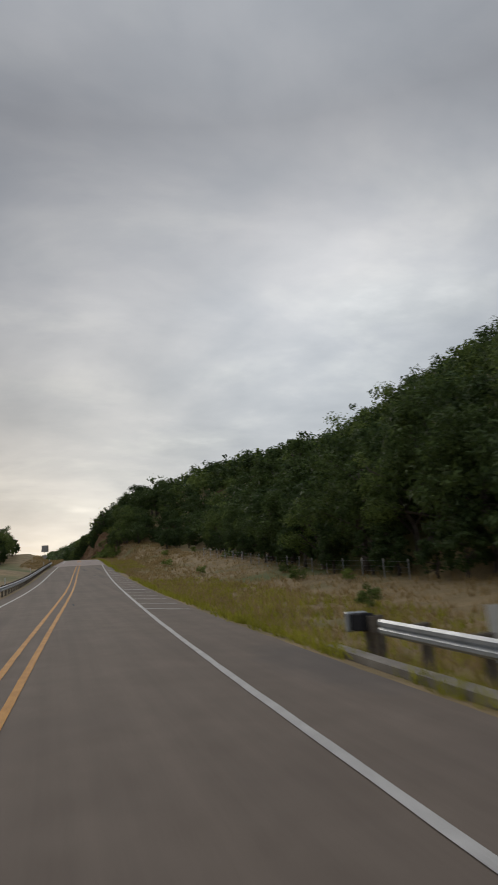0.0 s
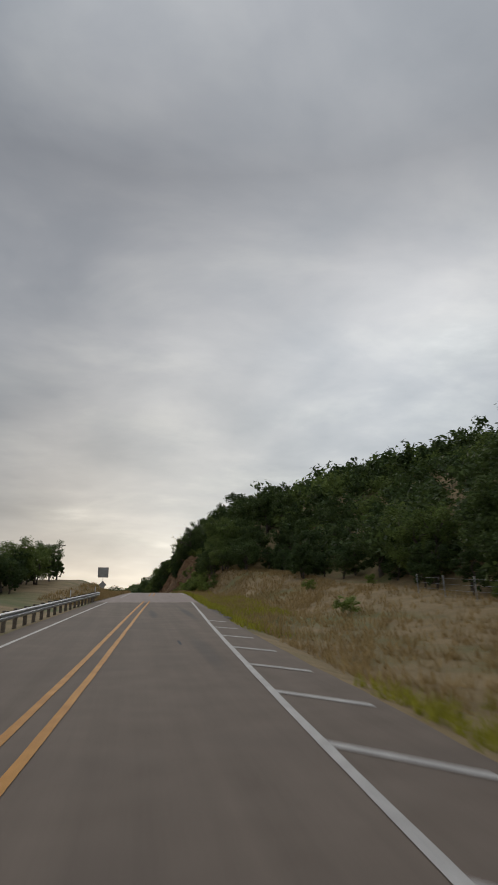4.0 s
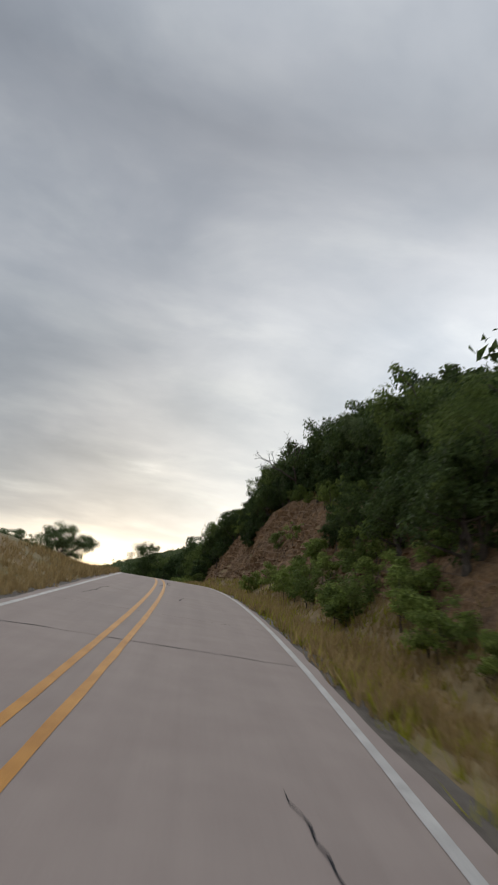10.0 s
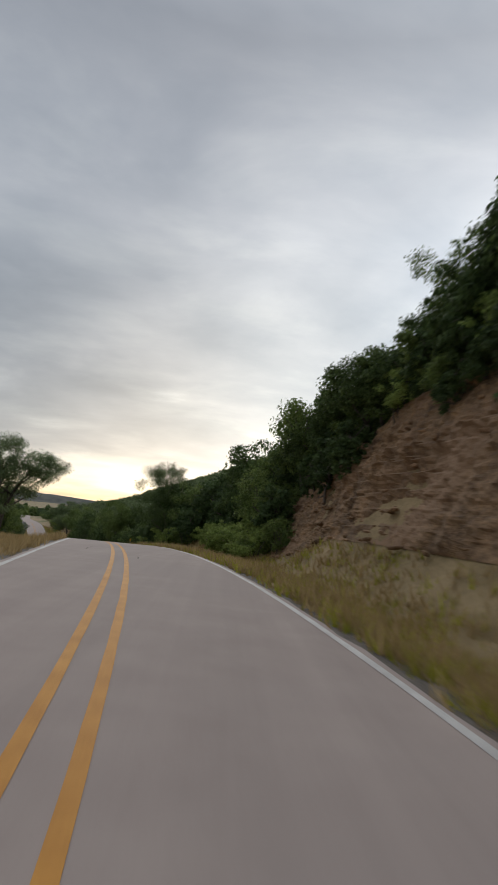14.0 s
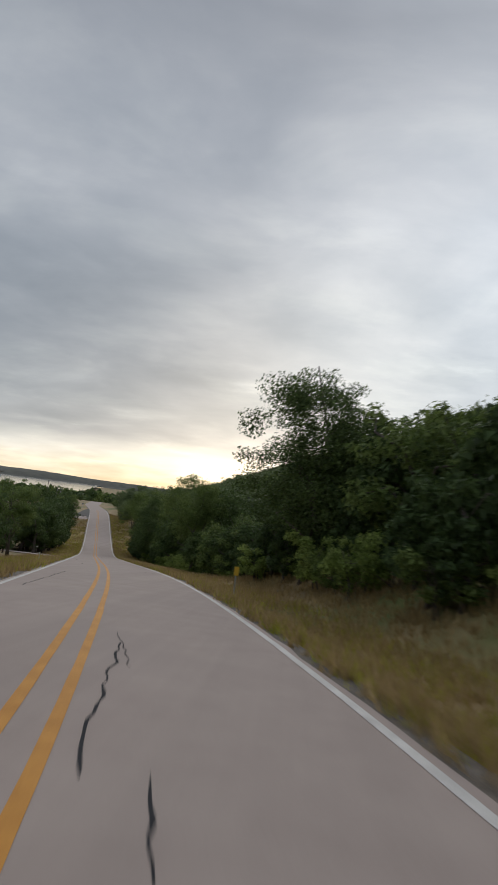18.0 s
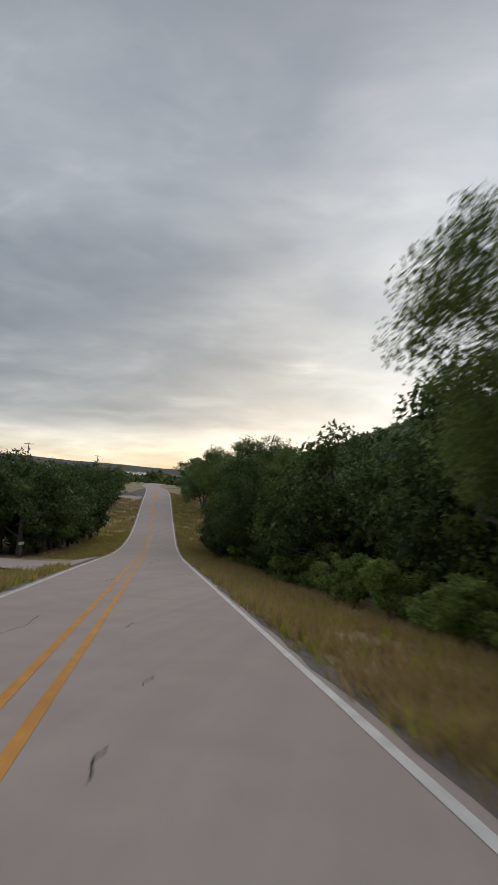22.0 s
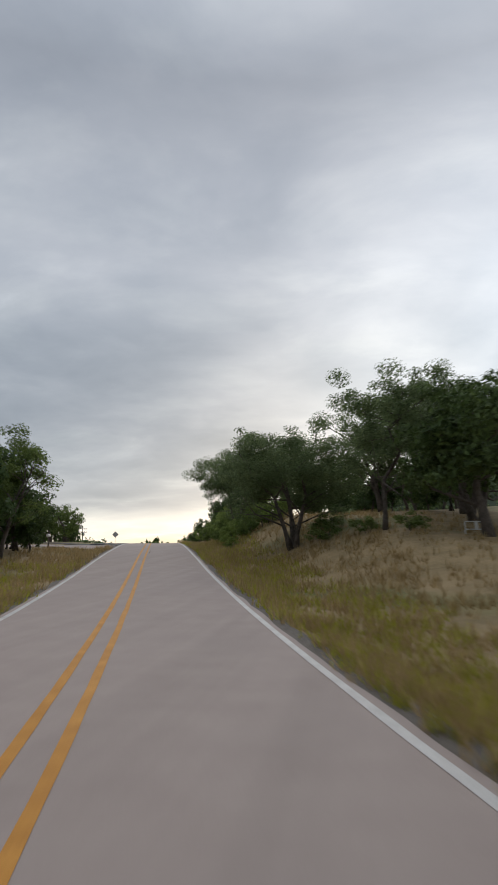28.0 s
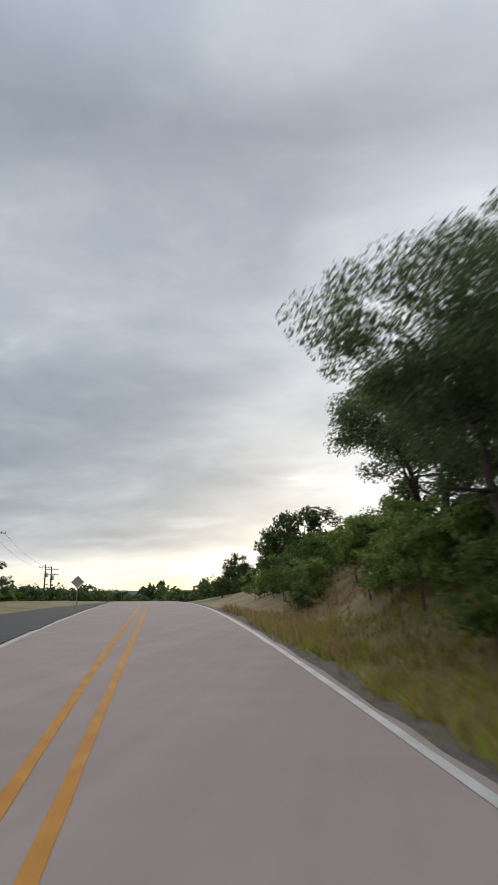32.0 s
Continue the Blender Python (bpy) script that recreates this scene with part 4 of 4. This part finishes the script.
# ---------------------------------------------------------------- gravel verges, kerb and side roads
tagged(new("verge_right", ribbon("verge_right", SEAM - 20, 520, lambda y: right_edge(y) - 0.06, lambda y: right_edge(y) + 0.42, GRAVEL, -0.018, 1.0, 0.1, 0.14)),
       "strip of dark gravel along the pavement edge", "verge", kind="structure")
tagged(new("verge_left", ribbon("verge_left", SEAM, 520, lambda y: left_edge(y) - 0.35, lambda y: left_edge(y) + 0.06, GRAVEL, -0.018, 1.0, 0.1, 0.14)),
       "strip of dark gravel along the pavement edge", "verge", kind="structure")


def side_road(name, y0, y1, length, mat, label):
    verts, faces = [], []
    n = 14
    for i in range(n + 1):
        k = i / n
        d = -7.0 - length * k
        flare = 6.0 * (1 - min(1, k * 4)) ** 2
        for y in (y0 - flare, y1 + flare):
            z = max(float(gz(y, d)), float(zw((y0 + y1) / 2)) - 3) + 0.08 if k > 0.02 else float(zw(y)) + 0.006
            verts.append((*(float(c) for c in spot(y + 6 * k * k, d)), z))
    for i in range(n):
        faces.append((2 * i, 2 * i + 2, 2 * i + 3, 2 * i + 1))
    return tagged(new(name, mesh_of(name, verts, faces, mat)), label, "side road", kind="structure")


side_road("side_road", 333, 342, 24, CHIPSEAL, "pale chipseal side road leaving the highway")
side_road("driveway", 451.5, 455.5, 26, CHIPSEAL, "pale gravel driveway joining the road")
side_road("dark_side_road", 460, 468, 28, DARK_ASPHALT, "dark asphalt side road joining at the crest")
tagged(new("turn_lane", ribbon("turn_lane", 457, 504, line_of([457, 465, 472, 486, 504], [-6.8, -10.4, -10.2, -9.0, -6.9]), -6.62, DARK_ASPHALT, 0.03, 1.0, 0.3, 0.1)), "dark new asphalt widening beside the lane", "road", kind="structure")
tagged(new("kerb", ribbon("kerb", -60, 6.4, 2.62, 2.95, CONCRETE, 0.02, 1.0, 0.3, 0.02)), "low stained concrete kerb under the guard rail", "kerb", kind="structure")


# ---------------------------------------------------------------- tar-sealed cracks
def crack(y0, d0, length, across, width, seed):
    rng = random.Random(seed)
    n = max(6, int((length + abs(across)) / 0.25))
    pts, w = [], 0.0
    for i in range(n + 1):
        w += rng.uniform(-1, 1) * 0.06
        w *= 0.85
        pts.append((y0 + length * i / n + (w if abs(across) > length else 0), d0 + across * i / n + (0 if abs(across) > length else w)))
    verts, faces = [], []
    for i, (y, d) in enumerate(pts):
        h = width * rng.uniform(0.35, 1.0) * (0.3 if i in (0, n) else 1)
        if abs(across) > length:
            verts += [on_road(y - h, d, 0.009), on_road(y + h, d, 0.009)]
        else:
            verts += [on_road(y, d - h, 0.009), on_road(y, d + h, 0.009)]
        if i:
            faces.append((2 * i - 2, 2 * i - 1, 2 * i + 1, 2 * i))
    return tagged(new("sealed_crack", mesh_of("sealed_crack", verts, faces, TAR)), "black tar-sealed crack in the road surface", "crack", "sealed cracks", "structure")


for i, (y, d, l, a, w) in enumerate(((113.1, -2.3, 0.6, 0.65, 0.028), (113.8, -1.66, 4.4, 0.16, 0.028), (112.5, -2.03, 0.05, 0.75, 0.012), (129.4, -2.8, 2.2, 0.35, 0.022), (130.4, -0.75, 1.2, -0.2, 0.025), (133, -0.95, 2.0, -0.3, 0.02),
        (141.7, -6.4, 0.2, 6.4, 0.03), (147.5, -6.5, 0.1, 6.4, 0.012), (153.6, -2.7, 1.8, 0.15, 0.04), (150.5, -5.8, 5.0, 0.3, 0.035), (165.2, -3.2, 5.5, 0.1, 0.04), (162.2, -3.75, 2.2, 0.2, 0.045),
        (165.3, -1.1, 0.35, 0.2, 0.06), (181, -6.1, 4.5, 0.6, 0.025), (205.3, -3.0, 1.2, 0.1, 0.03), (212, -2.9, 0.2, 2.2, 0.015), (209, -5.1, 3.0, 0.2, 0.03),
        (242, -3.15, 6.0, 0.25, 0.045), (246, -2.75, 3.0, -0.2, 0.025), (240.5, -2.6, 1.6, 0.1, 0.05), (257, -5.9, 11.0, 0.5, 0.05), (284, -5.1, 3.5, 0.3, 0.05), (277.4, -1.1, 1.0, 0.2, 0.04),
        (275.2, -0.9, 1.4, 0.3, 0.03), (291.5, -3.05, 1.2, 0.15, 0.04), (297, -5.9, 4.0, 0.3, 0.045), (305, -5.1, 4.0, 0.3, 0.02), (307.6, -2.9, 0.8, 0.1, 0.035), (299.3, -2.8, 0.8, 0.1, 0.028), (302.5, -2.4, 0.6, 0.05, 0.028),
        (320.5, -4.3, 2.2, 0.3, 0.04), (340.6, -2.85, 2.4, 0.15, 0.07), (337.5, -2.8, 2.2, 0.1, 0.05), (344.5, -1.9, 2.6, -0.5, 0.04), (348, -2.4, 1.2, 0.2, 0.03), (371.6, -2.3, 1.5, -0.1, 0.05), (373.2, -1.2, 2.4, 0.3, 0.025),
        (380.2, -2.85, 1.2, 0.1, 0.05), (384.4, -2.95, 2.0, 0.25, 0.035), (387.2, -2.7, 2.6, 0.05, 0.04), (389.6, -2.75, 2.0, 0.05, 0.045), (440.8, -3.25, 3.4, 0.1, 0.03), (438.6, -3.3, 2.2, 0.05, 0.05))):
    crack(y, d, l, a, w * (0.55 if y > 238 else 0.8), 200 + i)


# ---------------------------------------------------------------- guard rails
def rail_beam(ys, offset, up):
    """A double-waved steel beam along the road."""
    prof = [(-0.00, 0.0), (0.05, 0.05), (0.05, 0.11), (0.0, 0.155), (0.05, 0.20), (0.05, 0.26), (0.0, 0.31)]
    verts, faces = [], []
    for y in ys:
        for dx, dz in prof:
            verts.append(on_road(y, offset(y) + dx * (-1 if offset(y) > 0 else 1), up(y) + dz))
    n = len(prof)
    for i in range(len(ys) - 1):
        for j in range(n - 1):
            faces.append((i * n + j, i * n + j + 1, (i + 1) * n + j + 1, (i + 1) * n + j))
    me = mesh_of("beam", verts, faces, STEEL)
    return me


def guard_rail(label, y0, y1, offset, up, step, post_mat):
    e = thing("guard_rail", label, "guard rail", "guard rails")
    ys = np.arange(y0, y1 + 0.01, 0.95)
    b = part("beam", rail_beam(ys, offset, up), e)
    sol = b.modifiers.new("thickness", "SOLIDIFY")
    sol.thickness = 0.006
    post_me = done("post", box_data(0.15, 0.18, 1.1, 0, 0, -0.2, 0.012), post_mat)
    block_me = done("block", box_data(0.14, 0.15, 0.34, 0, 0, 0, 0.01), post_mat)
    for y in np.arange(y1 - 0.3, y0, -step):
        s = 1 if offset(y) > 0 else -1
        o = part("post", post_me, e)
        o.location = on_road(float(y), offset(y) + s * 0.26, up(y) - 0.02)
        k = part("block", block_me, o)
        k.location = (-s * 0.16, 0, 0.17)
    return e


guard_rail("galvanized guard rail on timber posts by the bridge approach", -58, 5.6, lambda y: 3.35, lambda y: 0.30, 1.9, POST_WOOD)
guard_rail("weathered galvanized guard rail along the far shoulder", -58, 110, lambda y: -7.95 - 0.4 * float(smooth((y - 102) / 8.0)), lambda y: 0.40 - 0.12 * float(smooth((y - 104) / 6.0)), 1.9, POST_WOOD)
end = thing("rail_terminal", "black and steel crash terminal at the rail end", "guard rail")
part("nose", done("nose", box_data(0.5, 0.12, 0.42, 0, 0, 0, 0.03), STEEL), end)
part("head", done("head", box_data(0.34, 0.5, 0.36, 0.0, -0.3, 0, 0.03), TAR), end)
part("post", done("post", box_data(0.15, 0.2, 0.9, 0.2, -0.2, -0.3, 0.012), POST_WOOD), end)
end.location = on_road(5.9, 3.35, 0.47)


# ---------------------------------------------------------------- signs, markers and poles
def flat_plate(pts, thick, mat, name):
    bm = bmesh.new()
    f = bm.faces.new([bm.verts.new((x, 0, z)) for x, z in pts])
    r = bmesh.ops.extrude_face_region(bm, geom=[f])
    bmesh.ops.translate(bm, verts=[v for v in r["geom"] if isinstance(v, bmesh.types.BMVert)], vec=(0, thick, 0))
    bmesh.ops.recalc_face_normals(bm, faces=bm.faces)
    return done(name, bm, mat)


def square(w, h, cz):
    return [(-w / 2, cz - h / 2), (w / 2, cz - h / 2), (w / 2, cz + h / 2), (-w / 2, cz + h / 2)]


def diamond(r, cz):
    return [(0, cz - r), (r, cz), (0, cz + r), (-r, cz)]


PIPE = done("post", tube_bm([(0, 0.05, -0.6), (0, 0.05, 4.2)], [0.035, 0.035], 8), STEEL, True)
sign = thing("road_sign", "backs of a square and a diamond sign on one steel post", "road sign")
part("post", PIPE, sign)
part("square_plate", flat_plate(square(1.5, 1.45, 3.75), -0.012, SIGN_BACK, "square_plate"), sign, "bare grey back of a square sign plate")
part("diamond_plate", flat_plate(diamond(0.58, 2.0), -0.012, SIGN_BACK, "diamond_plate"), sign, "bare grey back of a diamond sign plate")
for z in (3.35, 4.15):
    part("brace", done("brace", box_data(1.2, 0.03, 0.06, 0, -0.03, z), STEEL), sign)
sign.matrix_basis = Matrix.Translation(on_road(142.8, -10.8, -0.88)) @ turned(142.8)
warn = thing("warning_sign", "back of a diamond warning sign on a steel post", "road sign")
part("post", done("post", tube_bm([(0, 0.05, -0.6), (0, 0.05, 2.3)], [0.035, 0.035], 8), STEEL, True), warn)
part("plate", flat_plate(diamond(0.55, 1.9), -0.012, SIGN_BACK, "plate"), warn)
warn.matrix_basis = Matrix.Translation(at(503, -9.3)) @ turned(503)


def marker(y, d, mat, label, height=1.05, w=0.16, h=0.32):
    e = thing("delineator", label, "road marker", "roadside delineators")
    part("post", done("post", box_data(0.05, 0.02, height + 0.4, 0, 0.02, (height - 0.4) / 2), STEEL), e)
    part("plate", flat_plate(square(w, h, height - h / 2 + 0.04), -0.008, mat, "plate"), e)
    e.matrix_basis = Matrix.Translation(at(y, d)) @ turned(y) @ Matrix.Rotation(random.uniform(-0.2, 0.2), 4, "Z")
    return e


marker(262.6, 1.55, SIGN_YELLOW, "yellow object marker plate in the grass", 1.45, 0.2, 0.36)
marker(382.6, 3.1, SIGN_YELLOW, "yellow object marker plate beside the trees", 1.1, 0.22, 0.3)
marker(300.0, -9.2, WHITE_PLASTIC, "white reflector post by the far shoulder", 0.9, 0.1, 0.2)
for y in (46, 70, 93, 108):
    marker(y, -8.6, WHITE_PLASTIC, "white reflector post behind the guard rail", 1.25, 0.09, 0.5)
marker(2.2, 4.35, WHITE_PLASTIC, "white marker panel beside the guard rail", 1.4, 0.45, 0.95)


def power_pole(y, d, height, turn, arms=1):
    e = thing("utility_pole", "weathered wooden utility pole with a crossarm", "utility pole", "utility poles")
    part("pole", done("pole", tube_bm([(0, 0, -0.8), (0, 0, height * 0.5), (0, 0, height)], [0.16, 0.14, 0.10], 9), POST_WOOD, True), e)
    for k in range(arms):
        arm = part("crossarm", done("crossarm", box_data(2.4, 0.1, 0.12, 0, 0.12, height - 0.5 - 0.9 * k, 0.01), POST_WOOD), e)
        for x in (-1.1, -0.55, 0.55, 1.1):
            part("insulator", done("insulator", tube_bm([(x, 0.12, height - 0.44 - 0.9 * k), (x, 0.12, height - 0.26 - 0.9 * k)], [0.05, 0.03], 6), CONCRETE), arm)
    part("transformer", done("transformer", tube_bm([(0.28, 0, height - 2.3), (0.28, 0, height - 1.5)], [0.19, 0.19], 10), STEEL, True), e)
    e.matrix_basis = Matrix.Translation(at(y, d)) @ turned(y) @ Matrix.Rotation(radians(turn), 4, "Z")
    return Vector(at(y, d, height - 0.35))


tops = [power_pole(177, -20.0, 8.6, 5), power_pole(232, -27, 9.0, -4), power_pole(282, -34, 9.0, 0)]
power_pole(470, -38.5, 11.5, 5)
tops2 = [power_pole(545, -24.5, 10.4, 8), power_pole(566, -19.7, 6.0, 0, 2), power_pole(570, -21.6, 6.8, 12)]


def cables(points, name):
    verts, faces = [], []
    for a, b_ in zip(points, points[1:]):
        for off in (-1.0, 1.0):
            base = len(verts)
            n = 14
            for i in range(n + 1):
                t = i / n
                p = a.lerp(b_, t)
                z = p.z - 1.2 * 4 * t * (1 - t)
                verts += [(p.x + off, p.y, z + 0.012), (p.x + off + 0.012, p.y, z - 0.012), (p.x + off - 0.012, p.y, z - 0.012)]
            for i in range(n):
                for k in range(3):
                    faces.append((base + 3 * i + k, base + 3 * i + (k + 1) % 3, base + 3 * i + 3 + (k + 1) % 3, base + 3 * i + 3 + k))
    return tagged(new(name, mesh_of(name, verts, faces, TAR)), "thin sagging overhead power cables between poles", "cable")


cables(tops, "power_cable")
cables(tops2, "power_cable")


# wire fence along the wood
def fence_posts(y0, y1, front, step, seed):
    e = thing("wire_fence", "sagging wire fence on steel posts before the wood", "fence")
    me = done("post", box_data(0.05, 0.05, 1.5, 0, 0, 0.6), STEEL)
    cap = done("post_top", box_data(0.055, 0.055, 0.16, 0, 0, 1.27), WHITE_PLASTIC)
    rng = random.Random(seed)
    last = None
    y = y0
    while y < y1:
        d = front(y)
        o = part("post", me, e)
        o.matrix_basis = Matrix.Translation(at(y, d)) @ Euler((rng.uniform(-0.05, 0.05), rng.uniform(-0.05, 0.05), 0)).to_matrix().to_4x4()
        part("post_top", cap, o, "white painted post top")
        p = at(y, d)
        if last:
            for z in (0.45, 0.8, 1.15):
                part("wire", done("wire", tube_bm([last + Vector((0, 0, z)), p + Vector((0, 0, z))], [0.006, 0.006], 3), STEEL), e)
        last = p
        y += step
    return e


fence_posts(30, 93, line_of([30, 70, 100], [17.5, 17, 14]), 3.5, 61)


def mail_box(y, d):
    e = thing("mailbox", "white rural mailbox on a timber post", "mailbox")
    part("post", done("post", box_data(0.1, 0.1, 1.4, 0, 0, 0.35, 0.008), POST_WOOD), e)
    bm = tube_bm([(0, -0.25, 1.18), (0, 0.25, 1.18)], [0.12, 0.12], 12)
    part("box", done("box", bm, WHITE_PLASTIC, False), e)
    part("flag", done("flag", box_data(0.012, 0.04, 0.16, 0.13, 0.1, 1.3), SIGN_YELLOW), e)
    e.matrix_basis = Matrix.Translation(at(y, d))
    return e


mail_box(449.5, -12.6)
mail_box(347.5, -13.2)


def bare_tree(y, d, seed, height):
    """A leafless tree of forking limbs."""
    rng = random.Random(seed)
    e = thing("dead_tree", "bare dead tree with forking grey branches", "tree")
    trunk = bmesh.new()
    limbs = []

    def grow(p, way, length, r, depth, bm):
        q = p + way * length
        mid = p.lerp(q, 0.5) + Vector((rng.uniform(-1, 1), rng.uniform(-1, 1), rng.uniform(-0.5, 1))) * length * 0.12
        tube_bm([p, mid, q], [r, r * 0.8, r * 0.6], 6 if depth < 2 else 4, bm)
        if depth < 5:
            for k in range(2 if depth else 3):
                turn = Euler((rng.uniform(-0.8, 0.8), rng.uniform(-0.8, 0.8), rng.uniform(-0.6, 0.6)))
                w = way.copy()
                w.rotate(turn)
                w.z += 0.12
                if depth == 0:
                    limbs.append(bmesh.new())
                grow(q - way * r * 0.3, w.normalized(), length * rng.uniform(0.62, 0.82), r * 0.6, depth + 1, limbs[-1])

    grow(Vector((0, 0, -0.4)), Vector((-0.6, -0.15, 1)).normalized(), height * 0.34, 0.16, 0, trunk)
    part("trunk", done("trunk", trunk, BARK, True), e)
    for limb in limbs:
        part("branch", done("branch", limb, BARK, True), e)
    e.matrix_basis = Matrix.Translation(at(y, d))
    return e


bare_tree(191, 9.2, 3, 7.0)
bare_tree(187, 8.8, 8, 6.0)


def yucca(y, d, seed):
    rng = np.random.default_rng(seed)
    n = 70
    a = rng.random(n) * math.tau
    up = rng.random(n) * 1.3 - 0.3
    way = np.stack([np.cos(a) * np.cos(up), np.sin(a) * np.cos(up), np.sin(up)], 1)
    side = np.stack([-np.sin(a), np.cos(a), np.zeros(n)], 1) * 0.03
    tip = way * (0.7 + 0.4 * rng.random(n))[:, None]
    q = np.stack([-side, side, tip], 1).reshape(-1, 3)
    e = thing("yucca", "spiky yucca on the rim of the rock cut", "plant", "yuccas")
    part("leaves", fast_mesh("leaves", q, np.arange(n * 3).reshape(-1, 3), GRASS_DRY), e)
    part("stem", done("stem", tube_bm([(0, 0, -0.9), (0, 0, 0.1)], [0.12, 0.1], 7), BARK), e)
    e.matrix_basis = Matrix.Translation(at(y, d, 0.6))
    return e


for i, (y, d) in enumerate(((189, 7.9), (195, 7.7), (178, 7.6))):
    yucca(y, d, 70 + i)


def barrier(y, d, turn):
    e = thing("barrier", "low white barrier with a plate standing under the oaks", "barrier")
    for z in (0.28, 0.72):
        part("rail", done("rail", box_data(1.3, 0.05, 0.07, 0, 0, z, 0.01), WHITE_PLASTIC), e)
    for x in (-0.62, 0.62):
        part("post", done("post", box_data(0.06, 0.06, 1.1, x, 0.06, 0.22, 0.01), WHITE_PLASTIC), e)
    part("plate", done("plate", box_data(0.22, 0.02, 0.36, 0.05, -0.04, 0.5, 0.005), WHITE_PLASTIC), e, "plain white plate on the railing")
    e.matrix_basis = Matrix.Translation(at(y, d)) @ turned(y) @ Matrix.Rotation(radians(turn), 4, "Z")
    return e


barrier(423, 15.4, 8)
